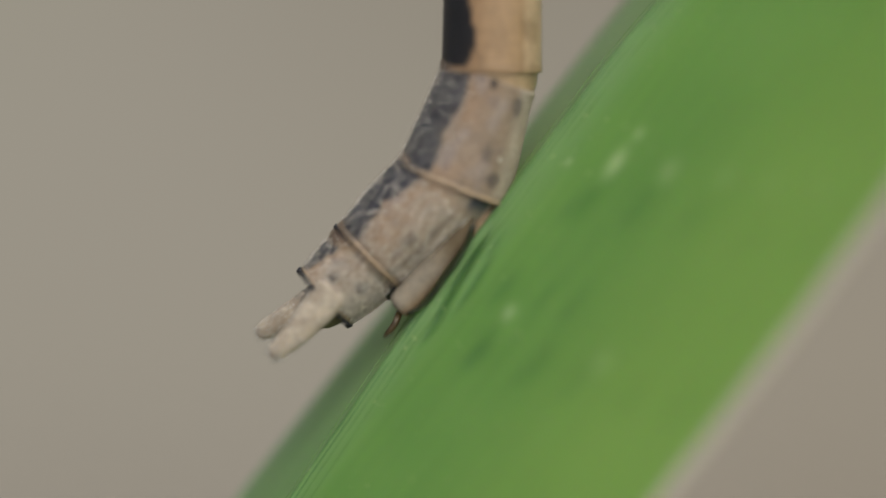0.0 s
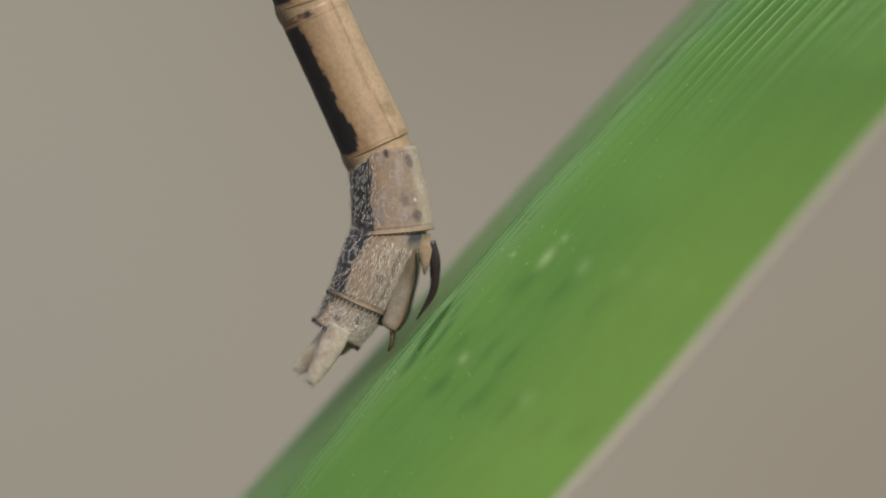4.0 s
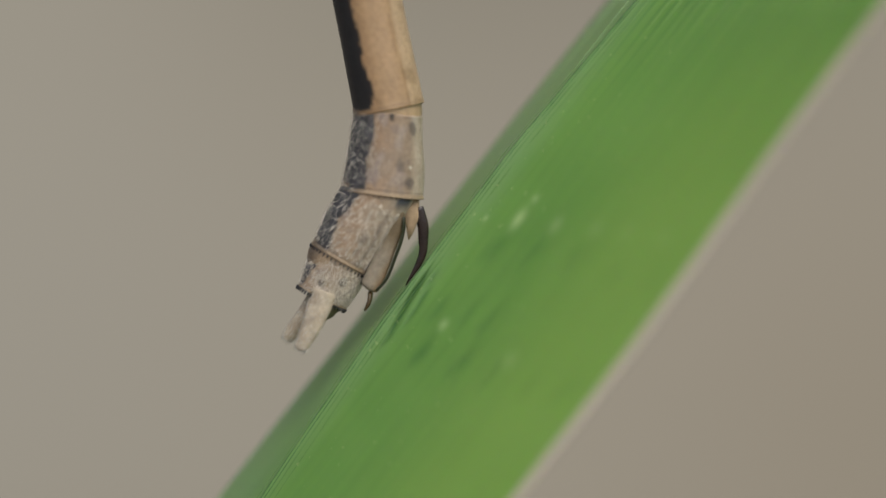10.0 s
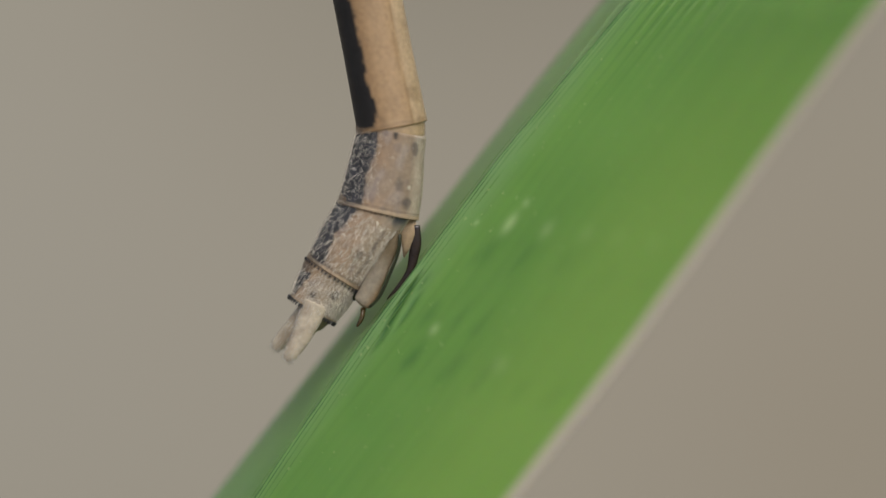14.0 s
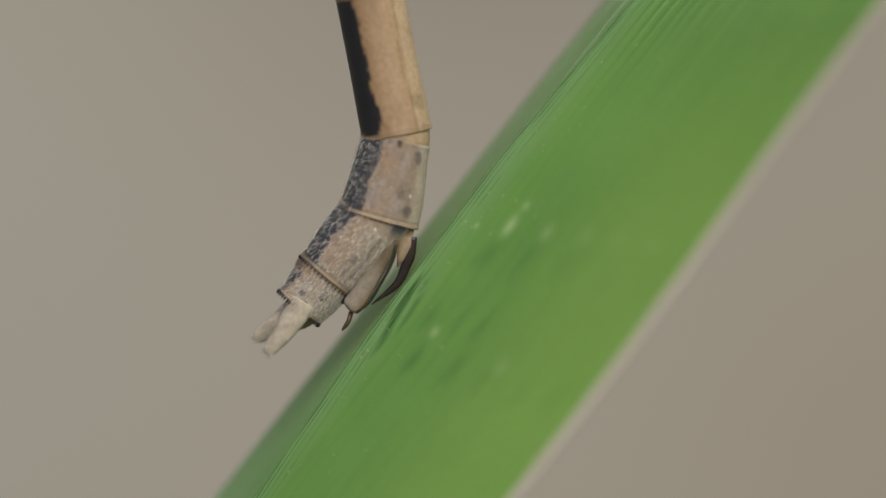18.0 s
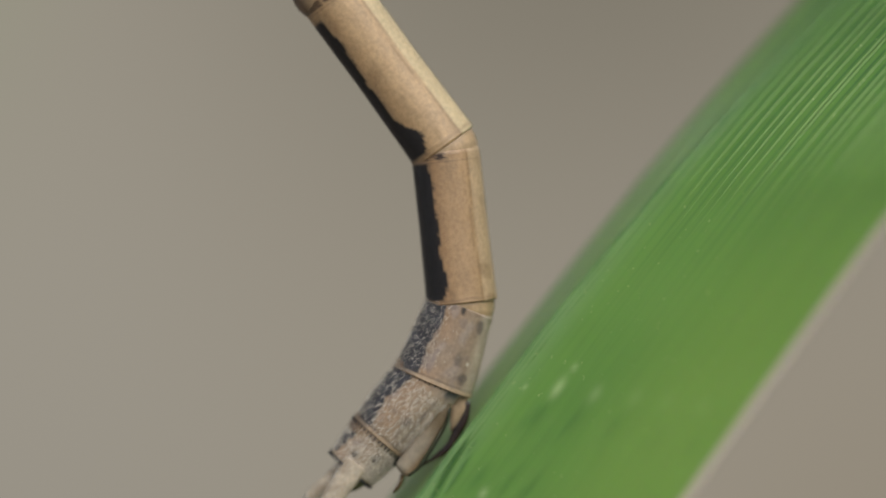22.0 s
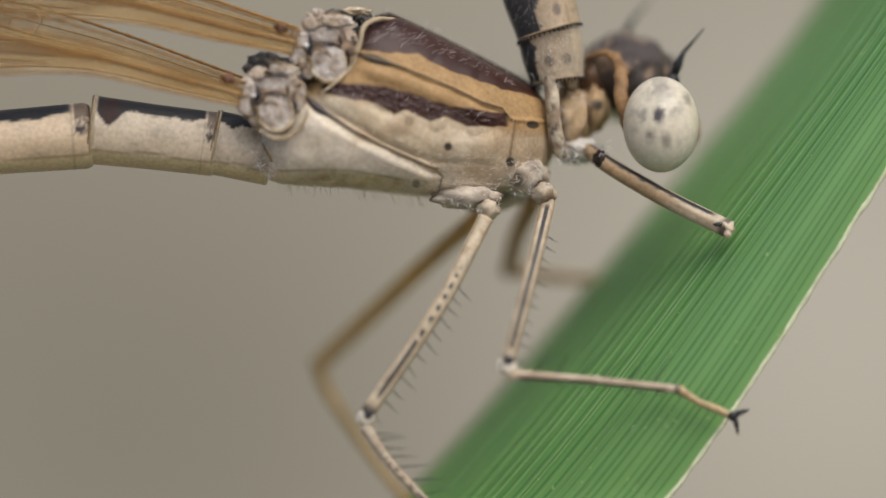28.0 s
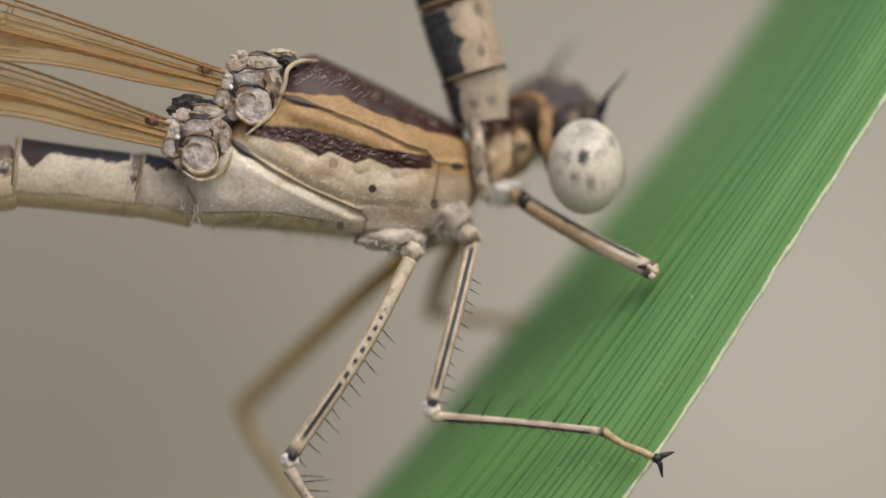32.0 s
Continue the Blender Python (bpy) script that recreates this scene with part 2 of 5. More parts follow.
def tube(points, radii, n=10, flat=1.0):
    """A tapered tube along points; radii in units of the plan."""
    pts = [Vector(p) for p in points]
    rings = []
    for i, p in enumerate(pts):
        way = (pts[min(i + 1, len(pts) - 1)] - pts[max(i - 1, 0)]).normalized()
        side = way.cross(Vector((0, 1, 0)))
        if side.length < 0.1:
            side = way.cross(Vector((1, 0, 0)))
        side.normalize()
        up = side.cross(way).normalized()
        r = radii[i] * K
        rings.append([p + side * (r * math.cos(a)) + up * (r * flat * math.sin(a)) for a in [math.tau * j / n for j in range(n)]])
    return rings_mesh(rings)


def glide(x, xs, ys):
    """A smooth curve through a few values."""
    k = min(max(int(np.searchsorted(xs, x)) - 1, 0), len(xs) - 2)
    f = min(max((x - xs[k]) / (xs[k + 1] - xs[k]), 0.0), 1.0)

    def slope(i):
        a, b = max(i - 1, 0), min(i + 1, len(xs) - 1)
        return (ys[b] - ys[a]) / (xs[b] - xs[a]) * (xs[k + 1] - xs[k])

    a, b = slope(k), slope(k + 1)
    return (2 * f ** 3 - 3 * f * f + 1) * ys[k] + (f ** 3 - 2 * f * f + f) * a + (3 * f * f - 2 * f ** 3) * ys[k + 1] + (f ** 3 - f * f) * b


def smooth_line(points, count):
    """A smooth line through a few points (Catmull-Rom)."""
    pts = [np.array(p, dtype=float) for p in points]
    pts = [2 * pts[0] - pts[1]] + pts + [2 * pts[-1] - pts[-2]]
    out = []
    for i in range(count):
        s = i / (count - 1) * (len(pts) - 3)
        k = min(int(s), len(pts) - 4)
        f = s - k
        a, b, c, d = pts[k:k + 4]
        out.append(0.5 * (2 * b + (c - a) * f + (2 * a - 5 * b + 4 * c - d) * f * f + (3 * b - a - 3 * c + d) * f ** 3))
    return out


def join_meshes(pieces):
    verts, faces = [], []
    for v, f in pieces:
        k = len(verts)
        verts += list(v)
        faces += [tuple(i + k for i in q) for q in f]
    return verts, faces


def blob(centre, radii, bumpy=0.0, n=20, m=14, power=1.0, seed=0.0):
    """A rounded lump; radii in units of the plan along x, depth and height."""
    rings = []
    for i in range(m + 1):
        th = math.pi * (i + 0.02) / (m + 0.04)
        ring = []
        for j in range(n):
            ph = math.tau * j / n
            d = Vector((math.cos(th), math.sin(th) * math.cos(ph), math.sin(th) * math.sin(ph)))
            f = 1 + bumpy * noise.noise(d * 2.3 + Vector((seed, seed * 1.7, 0)))
            ring.append(Vector(centre) + Vector((d.x * radii[0], d.y * radii[1], d.z * radii[2])) * (K * f))
        rings.append(ring)
    return rings_mesh(rings)


def tint(verts, colour):
    return [colour] * len(verts)


# ---- setting ----
def setting():
    bm = bmesh.new()
    bmesh.ops.create_grid(bm, x_segments=40, y_segments=40, size=60)
    for v in bm.verts:
        v.co.z = -0.222 + 0.004 * noise.noise(v.co * 0.7)
    me = bpy.data.meshes.new("ground")
    bm.to_mesh(me)
    bm.free()
    tagged(part("ground", me, MUD), "wet brown mud of the bank", "ground", kind="structure")
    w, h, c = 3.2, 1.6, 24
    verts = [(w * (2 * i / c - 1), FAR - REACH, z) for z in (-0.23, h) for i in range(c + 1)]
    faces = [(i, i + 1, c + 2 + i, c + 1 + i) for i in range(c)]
    tagged(part("backdrop", mesh_of("backdrop", verts, faces), BANK), "glowing backdrop of a blurred grey-brown bank with a green edge",
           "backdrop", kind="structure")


setting()


# ---- the leaf ----
EDGE_Y = (-4200, -2400, -1094, -964, -724, -212, -149, 0, 313, 425, 713, 882, 1195, 2200, 12600, 22400)
EDGE_L = (4250, 3140, 2352, 2272, 2060, 1632, 1576, 1408, 1130, 1045, 817, 690, 442, -300, -7900, -15100)
EDGE_R = (4262, 3320, 2645, 2560, 2404, 2082, 2038, 1892, 1626, 1552, 1343, 1233, 985, 208, -7542, -14782)
DEEP_L = (380, 350, 310, 305, 300, 240, 220, 160, 25, 0, -30, -40, -45, -40, 0, 0)
DEEP_R = (0, -60, -100, -105, -110, -90, -80, -55, 0, 15, 40, 50, 50, 50, 50, 40)
RIBS = 26


SCARS = ((989, 686, 20, 8, 1.0), (1055, 697, 18, 9, .5), (1125, 705, 18, 12, .25), (1180, 712, 19, 13, .2), (1018, 650, 8, 6, .7), (857, 873, 11, 7, .8),
         (975, 938, 17, 13, .45), (930, 684, 6, 4, .8), (1240, 722, 16, 12, .3))


def spots(marks, x, y):
    """How strongly a place of the blade is marked by the slits that lie along it."""
    f = 0.0
    for sx, sy, l, w, k in marks:
        a, b = x - sx, y - sy
        if abs(a) + abs(b) < 90:
            f += k * math.exp(-(((a * 0.59 - b * 0.81) / l) ** 2 + ((a * 0.81 + b * 0.59) / w) ** 2))
    return min(f, 1.0)


def curve(vals, y):
    return sum(np.interp(y + o, EDGE_Y, vals) * w for o, w in ((-240, .1), (-120, .2), (0, .4), (120, .2), (240, .1)))


def lowland(y):
    """From the ribbed upper stretch of the blade (0) to its smooth lower stretch (1)."""
    return step(-160, 330, y)


def crease(y):
    return float(np.interp(y, (0, 300, 563, 878, 1193, 2200), (.15, .10, .075, .085, .143, .15)))


def blade_place(u, y, l, r, dl, dr, low):
    # ragged only along the very margin, so that the ribs run true
    r += step(0.95, 1.0, u) * (1 - low) * (2.2 * noise.noise(Vector((y * 0.11, 4, 0))) + 3 * noise.noise(Vector((y * 0.02, 0, 0))))
    bow = -(1 - (2 * u - 1) ** 2) * (15 - 7 * low)
    c = crease(y)
    # the lower stretch is folded: the narrow side falls back steeply, the broad side leans forward
    back = low * (205 * max(0.0, c - u) / c - 390 * (max(0.0, u - c) / (1 - c)) ** 1.2)
    back += (1 - low) * 190 * (1 - u) ** 3.2
    grow = 1 + back * K / REACH
    return 1150 + (l + (r - l) * u - 1150) * grow, y * grow, dr + (dl - dr) * ((1 - u) * low + (1 - u) ** 3.4 * (1 - low)) + bow + back


def dress(me, **layers):
    """The blade's own coordinates and marks, by which its material is laid out."""
    for key, vals in layers.items():
        me.attributes.new(key, "FLOAT", "POINT").data.foreach_set("value", np.array(vals, dtype=np.float32))


def blade():
    base = new("reed_leaf")
    base.location = P(-14950, 21800, 20)
    tagged(base, "long narrow green reed blade with fine ribs, growing aslant", "leaf")
    off = base.location
    rnd = random.Random(3)
    # slits that the saw has cut, in rows: fresh ones on the keel, older rows further down the side
    dents = [(814, 798, 24, 3.2, 1.0), (803, 816, 28, 3.4, 1.0), (789, 840, 30, 3.4, .95), (776, 864, 26, 3.2, .85), (822, 822, 20, 4, .55),
             (803, 852, 26, 4, .6), (766, 886, 24, 4, .6), (836, 790, 18, 3, .5), (752, 902, 20, 3, .4)]
    for row, step_x, step_y, count, strength in (((824, 924), 62, 17, 5, .52), ((946, 728), 70, 17, 5, .4), ((850, 842), 44, 12, 3, .35)):
        for i in range(count):
            dents.append((row[0] + i * step_x + rnd.uniform(-6, 6), row[1] + i * step_y + rnd.uniform(-9, 9), rnd.uniform(24, 34), rnd.uniform(7, 10), strength * rnd.uniform(.7, 1)))
            dents.append((row[0] + i * step_x - 16 + rnd.uniform(-4, 4), row[1] + i * step_y + 14 + rnd.uniform(-6, 6), rnd.uniform(14, 22), rnd.uniform(5, 8), strength * rnd.uniform(.3, .6)))
    ys = np.concatenate([np.linspace(-4200, -1400, 40), np.linspace(-1380, 1500, 400), np.linspace(1530, 22400, 90)])
    cols = 230
    us = np.linspace(0, 1, cols + 1)
    ribs = [(k + 0.36 * rnd.uniform(-1, 1)) / RIBS for k in range(1, RIBS - 1)]
    furrows = [((a + b) / 2, rnd.uniform(0.6, 1.0)) for a, b in zip([0.0] + ribs, ribs + [ribs[-1] + 1.0 / RIBS])]
    furrows += [(a, rnd.uniform(0.0, 0.35)) for a in ribs]
    lines = []
    for y in ys:
        l, r, dl, dr = (float(curve(v, y)) for v in (EDGE_L, EDGE_R, DEEP_L, DEEP_R))
        lines.append((y, l, r, dl, dr, lowland(y)))
    top, back, across, along, groove, pale, bruise = [], [], [], [], [], [], []
    for y, l, r, dl, dr, low in lines:
        for u in us:
            x, h, d = blade_place(u, y, l, r, dl, dr, low)
            cut = spots(dents, x, y) if 600 < y < 1100 else 0.0
            p = P(x, h, d + 5 * cut) - off
            top.append(p)
            edge = min(1, 8 * u + 0.15, 8 * (1 - u) + 0.15)
            back.append(p + Vector((0, 13 * K * edge, 0)))
            across.append(u)
            along.append(y * 0.01)
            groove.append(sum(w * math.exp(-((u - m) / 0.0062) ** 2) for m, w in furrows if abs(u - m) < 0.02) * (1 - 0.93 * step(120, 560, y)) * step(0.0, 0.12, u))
            pale.append(spots(SCARS, x, y) if 600 < y < 1000 else 0.0)
            bruise.append(cut)
    n, rows = cols + 1, len(ys)
    total = n * rows
    faces = []
    for i in range(rows - 1):
        for j in range(cols):
            a = i * n + j
            faces.append((a, a + 1, a + n + 1, a + n))
            faces.append((total + a, total + a + n, total + a + n + 1, total + a + 1))
        for j, s in ((0, 1), (cols, -1)):
            a = i * n + j
            q = (a, a + n, total + a + n, total + a)
            faces.append(q if s > 0 else q[::-1])
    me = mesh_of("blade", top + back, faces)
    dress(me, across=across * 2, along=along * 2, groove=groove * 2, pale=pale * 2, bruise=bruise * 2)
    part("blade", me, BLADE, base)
    # raised ribs along the upper stretch, each a low rounded cord
    for k, u in enumerate(ribs):
        keep = [q for q in lines if -3900 < q[0] < 2200]
        pts, rad = [], []
        for y, l, r, dl, dr, low in keep:
            x, h, d = blade_place(u, y, l, r, dl, dr, low)
            pts.append(P(x, h, d + 1.5) - off)
            rad.append((1 - 0.975 * step(120, 560, y)) * 0.30 * (r - l) / RIBS * (0.55 + 0.45 * step(0, 0.4, u)) * (1 + 0.35 * noise.noise(Vector((k * 5.1, 2, 0)))) + 0.2)
        v, f = tube(pts, rad, 8, 0.12)
        me = mesh_of("rib", v, f)
        ring = [q[0] * 0.01 for q in keep for _ in range(8)]
        dress(me, across=[u] * len(v), along=ring, groove=[0.0] * len(v), pale=[0.0] * len(v), bruise=[0.0] * len(v))
        part("rib", me, BLADE, base)
    # the fine cords of the fold on the lower stretch
    for k, shift in enumerate((-0.012, 0.0, 0.011, 0.026, 0.045)):
        keep = [q for q in lines if 60 < q[0] < 6000]
        pts = []
        for y, l, r, dl, dr, low in keep:
            u = crease(y) + shift
            x, y, d = blade_place(u + 0.003 * noise.noise(Vector((y * .006, k, 7))), y, l, r, dl, dr, low)
            pts.append(P(x, y, d + 0.3) - off)
        v, f = tube(pts, [max(0.25, 0.95 + 1.0 * noise.noise(Vector((q[0] * .02, k, 2)))) for q in keep], 6, 0.6)
        me = mesh_of("fold_cord", v, f)
        dress(me, across=[u] * len(v), along=[q[0] * 0.01 for q in keep for _ in range(6)], groove=[(0.3, 0.95, 0.8, 0.35, 0.3)[k]] * len(v), pale=[0.0] * len(v), bruise=[0.0] * len(v))
        part("fold_cord", me, BLADE, base, label="fine dark cord along the fold of the blade")
    # dry pale margin of the upper stretch
    keep = [q for q in lines if -3900 < q[0] < 60]
    pts = [P(*blade_place(0.995, *q)) - off for q in keep]
    v, f = tube(pts, [max(0.4, (4.0 + 2.2 * noise.noise(Vector((q[0] * .03, 0, 9)))) * (1 - q[5])) for q in keep], 6, 0.8)
    part("margin", mesh_of("margin", v, f), DRY, base, label="dry pale margin of the blade")


blade()


def near_blade():
    """A second blade, closer to the viewer, of which one edge comes into sight."""
    base = new("reed_leaf")
    base.location = P(-4700, 21800, -800)
    tagged(base, "smooth green reed blade leaning in front of the wing tips", "leaf")
    off = base.location
    rows, cols = 120, 16
    top, back, faces = [], [], []
    for i in range(rows + 1):
        y = -3600 + 25600 * (i / rows) ** 1.2
        edge = -172 - 0.2135 * (y + 1026) - 60 * step(-1400, -3600, y)
        wide = 330 * (1 - 0.8 * step(-1800, -3600, y))
        for j in range(cols + 1):
            u = j / cols
            d = -800 - 40 * math.sin(math.pi * u)
            near = 1 + d * K / REACH
            p = P(1150 + (edge - wide * u - 1150) * near, y * near, d) - off
            top.append(p)
            back.append(p + Vector((0, 12 * K * min(1.0, 6 * u + 0.2, 6 * (1 - u) + 0.2), 0)))
    n, total = cols + 1, (rows + 1) * (cols + 1)
    for i in range(rows):
        for j in range(cols):
            a = i * n + j
            faces.append((a, a + n, a + n + 1, a + 1))
            faces.append((total + a, total + a + 1, total + a + n + 1, total + a + n))
        for j, s in ((0, -1), (cols, 1)):
            a = i * n + j
            q = (a, a + n, total + a + n, total + a)
            faces.append(q if s > 0 else q[::-1])
    part("blade", mesh_of("blade", top + back, faces), SOFTGREEN, base)
    ridge = [Vector(top[i * n + cols // 2]) + Vector((0, -2 * K, 0)) for i in range(rows + 1)]
    v, f = tube(ridge, [9 - 4 * step(40, 0, i) for i in range(rows + 1)], 8, 0.6)
    part("midrib", mesh_of("midrib", v, f), SOFTGREEN, base, label="raised rib along the middle of the blade")


near_blade()


# ---- the damselfly ----
TAN, BEIGE, CREAM = (0.395, 0.258, 0.132), (0.465, 0.365, 0.242), (0.66, 0.575, 0.465)
INK, BROWN, ORANGE, YELLOW = (0.023, 0.021, 0.020), (0.040, 0.015, 0.010), (0.345, 0.213, 0.095), (0.54, 0.43, 0.25)
GREYTAN = (0.315, 0.235, 0.155)
SOOT = (0.036, 0.034, 0.034)
MARK = (0.085, 0.068, 0.062)


def lerp(a, b, f):
    f = min(max(f, 0.0), 1.0)
    return tuple(x + (y - x) * f for x, y in zip(a, b))


def segment(length, r0, r1, r2, colour_at, rim=0.0, rows=110, sides=72, deep=0.92, lead=0.0, sag=0.0):
    """An abdominal segment along local x, its back towards local -z; the radii are those of its root, its waist and its end."""
    rings, paint = [], []
    for i in range(rows + 1):
        u = i / rows
        r = np.interp(u, (0, 0.5, 1), (r0, r1, r2)) + rim * step(0.94, 0.985, u)
        r *= 0.94 + 0.06 * step(0, 0.035, u)
        if i in (0, rows):
            r *= 0.9
        ring = []
        for j in range(sides):
            a = math.tau * j / sides
            v = -math.cos(a)
            x = u * length - lead * max(0.0, math.cos(a)) * (1 - u) ** 2
            z = math.cos(a) * r
            if v < -0.6:
                z += 4 * (-v - 0.6)
            z += sag * max(0.0, -v) * step(0.0, 0.8, u)
            ring.append((x * K, math.sin(a) * r * deep * K, z * K))
            paint.append(colour_at(u, v, math.sin(a)))
        rings.append(ring)
    verts, faces = rings_mesh(rings)
    return verts, faces, paint


def pattern(tone, band, start, blob_at, blob_v, seed, belly=YELLOW, ink=INK, dot=True, red=0.0, soft=0.035, marks=(), collar=0.075, warm=0.0):
    """The markings of a segment: a dark back with a wavy border that widens before the end, and a pale belly."""

    def colour_at(u, v, side):
        w = 0.15 * noise.noise(Vector((u * 5, seed, 0))) + 0.07 * noise.noise(Vector((u * 16, seed, 3))) + 0.025 * noise.noise(Vector((u * 60, v * 8, seed)))
        edge = band + w - (band - blob_v) * math.exp(-((u - blob_at) / 0.085) ** 2)
        on = step(edge - soft, edge + soft, v) * step(max(start, collar) - 0.01, max(start, collar) + 0.02, u) * (1 - step(0.955, 0.975, u))
        c = lerp(tone, tuple(0.72 * x for x in tone), 0.6 * step(-0.1, 0.5, noise.noise(Vector((u * 3.5, v * 1.4, seed + 30)))))
        c = lerp(c, belly, step(0.63, 0.69, -v))
        c = lerp(c, tuple(0.6 * x for x in tone), 0.5 * step(0.28, 0.5, noise.noise(Vector((u * 7, v * 3, seed + 9)))))
        # darker amber towards the back: own tint and some shading painted as one
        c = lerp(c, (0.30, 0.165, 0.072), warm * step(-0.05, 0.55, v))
        dark = lerp(ink, BROWN, red * math.exp(-((u - blob_at) / 0.07) ** 2))
        c = lerp(c, dark, on)
        for mu, mv, mr in marks:
            c = lerp(c, (0.10, 0.075, 0.06), 0.75 * (1 - step(0.4, 1.0, math.hypot((u - mu) / mr, (v - mv) / (mr * 1.5)))))
        c = lerp(c, (0.20, 0.12, 0.05), 0.7 * (1 - step(0.2, 1.0, abs(v + 0.62 + 0.04 * math.sin(u * 9)) / 0.045)) * (0.8 if dot else 0.0))
        if dot:
            wob = noise.noise(Vector((u * 60, v * 7, seed + 2)))
            c = lerp(c, (0.05, 0.035, 0.028), 1 - step(0.45, 1.05, math.hypot((u - collar * .58) / (collar * .46), (v - 0.12) / 0.19) + 0.7 * wob))
            c = lerp(c, (0.10, 0.06, 0.035), 0.9 * step(0.2, 0.5, v + 0.5 * wob) * step(collar, collar * 0.85, u))
            c = lerp(c, (0.10, 0.065, 0.04), 0.3 * (1 - step(0.3, 1.0, abs(u - collar - 0.006 - 0.006 * noise.noise(Vector((v * 2.5, seed, 8)))) / 0.008)))
            c = lerp(c, (0.20, 0.125, 0.06), 0.5 * (1 - step(0.3, 1.0, abs(u - 0.972 + 0.012 * noise.noise(Vector((v * 2.0, seed, 5)))) / 0.012)))
        return c

    return colour_at


def tail_pattern(border, tone, seed, marks=(), corner=False):
    """The pitted last segments: a sooty back with a crisp wavy border, warm tan beside it, greyer towards the belly, and a pale flange."""

    def colour_at(u, v, side):
        edge = np.interp(u, *border) + 0.05 * noise.noise(Vector((u * 9, seed, 0))) + 0.03 * noise.noise(Vector((u * 30, v * 4, seed)))
        c = lerp(tone, (0.345, 0.215, 0.115), 0.6 * step(-0.45, 0.25, v) * step(0.5, -0.1, noise.noise(Vector((u * 2.4, v * 1.8, seed + 3)))))
        c = lerp(c, (0.33, 0.275, 0.235), 0.5 * step(0.0, 0.45, noise.noise(Vector((u * 4.5, v * 3.2, seed + 7)))))
        c = lerp(c, (0.20, 0.155, 0.13), 0.45 * step(0.22, 0.5, noise.noise(Vector((u * 8, v * 5, seed + 11)))))
        c = lerp(c, (0.47, 0.40, 0.30), 0.7 * step(0.66, 0.86, -v))
        c = lerp(c, lerp(SOOT, (0.075, 0.075, 0.085), 0.5 * step(-0.2, 0.5, noise.noise(Vector((u * 6, v * 6, seed + 5))))), step(edge - 0.03, edge + 0.03, v))
        for mu, mv, mr, k, tint_at in marks:
            wob = 0.35 * noise.noise(Vector((u * 14, v * 9, seed + 2)))
            c = lerp(c, tint_at, k * (1 - step(0.45, 1.05, math.hypot((u - mu) / mr, (v - mv) / (mr * 1.3)) + wob)))
        if corner:
            c = lerp(c, (0.035, 0.055, 0.095), 0.85 * step(0.17, 0.03, u) * step(-0.52, -0.62, v) * step(-0.92, -0.84, v))
            fold = abs(v + 0.62 + 0.06 * noise.noise(Vector((u * 4, seed, 9))) - 0.10 * (1 - u))
            c = lerp(c, (0.17, 0.135, 0.11), 0.7 * step(0.07, 0.02, fold) * step(0.1, 0.25, u))
        # the flange's shadow line, painted as a thin dark ring
        c = lerp(c, (0.085, 0.06, 0.04), 0.4 * (1 - step(0.25, 1.0, abs(u - 0.925) / 0.014)))
        c = lerp(c, (0.31, 0.225, 0.135), 0.85 * step(0.937, 0.947, u) * (1 - 0.5 * step(0.3, 0.7, v)))
        c = lerp(c, (0.10, 0.065, 0.04), 0.55 * step(0.985, 0.993, u))
        return c

    return colour_at


HOME = T(600, 410, 0)
damselfly = new("damselfly")
damselfly.location = HOME
tagged(damselfly, "tan and brown damselfly with folded amber wings on the reed leaf", "damselfly")


def on_fly(name, verts, faces, material, paint=None, parent=None, label=""):
    me = mesh_of(name, [Vector(v) - HOME for v in verts], faces, paint)
    return part(name, me, material, parent or damselfly, label=label)


def bone(x, y, angle, depth=0.0):
    """The pose of a segment in the insect's space: its root and the way it points, in degrees from the right, upwards."""
    p = P(x, y, depth) - HOME
    return pose(p.x, p.y, p.z, 0, -angle, 0)


LENGTHS = {3: 416, 4: 410, 5: 366, 6: 354, 7: 276, 8: 150, 9: 134, 10: 72}
SEGMENTS = {}


def ring_mesh(radius, thick, deep=0.92, n=40):
    rings = []
    for i in range(n + 1):
        a = math.tau * i / n
        c = Vector((0, math.sin(a) * radius * deep, math.cos(a) * radius)) * K
        out = Vector((0, math.sin(a), math.cos(a)))
        rings.append([c + (Vector((1, 0, 0)) * math.cos(b) + out * math.sin(b)) * (thick * K) for b in [math.tau * k / 8 for k in range(8)]])
    return rings_mesh(rings)


def down(k, radii, count, length):
    """Short hairs that lie along a segment."""
    rnd = random.Random(k)
    bits = []
    for _ in range(count):
        u, a = rnd.uniform(0.05, 0.9), rnd.uniform(math.pi, math.tau)
        if k == 8 and -math.cos(a) < 0.2 and rnd.random() < 0.94:
            continue
        if k > 8 and -math.cos(a) > 0.5 and rnd.random() < 0.6:
            continue
        r = np.interp(u, (0, .5, 1), radii) + 0.5
        g, lean = rnd.uniform(4, 6.5) if k == 8 else rnd.uniform(5, 8.5), rnd.uniform(-0.6, 0.6)

        def at(x, b, h):
            return Vector((x, math.sin(b) * (r + h) * 0.92, math.cos(b) * (r + h))) * K

        x = u * length
        bits.append(tube([at(x, a, 0), at(x + g * .6, a + lean * .05, 2.2), at(x + g, a + lean * .1, 1.8)], (0.2, 0.17, 0.09) if k == 8 else (0.31, 0.26, 0.13), 3))
    return join_meshes(bits)


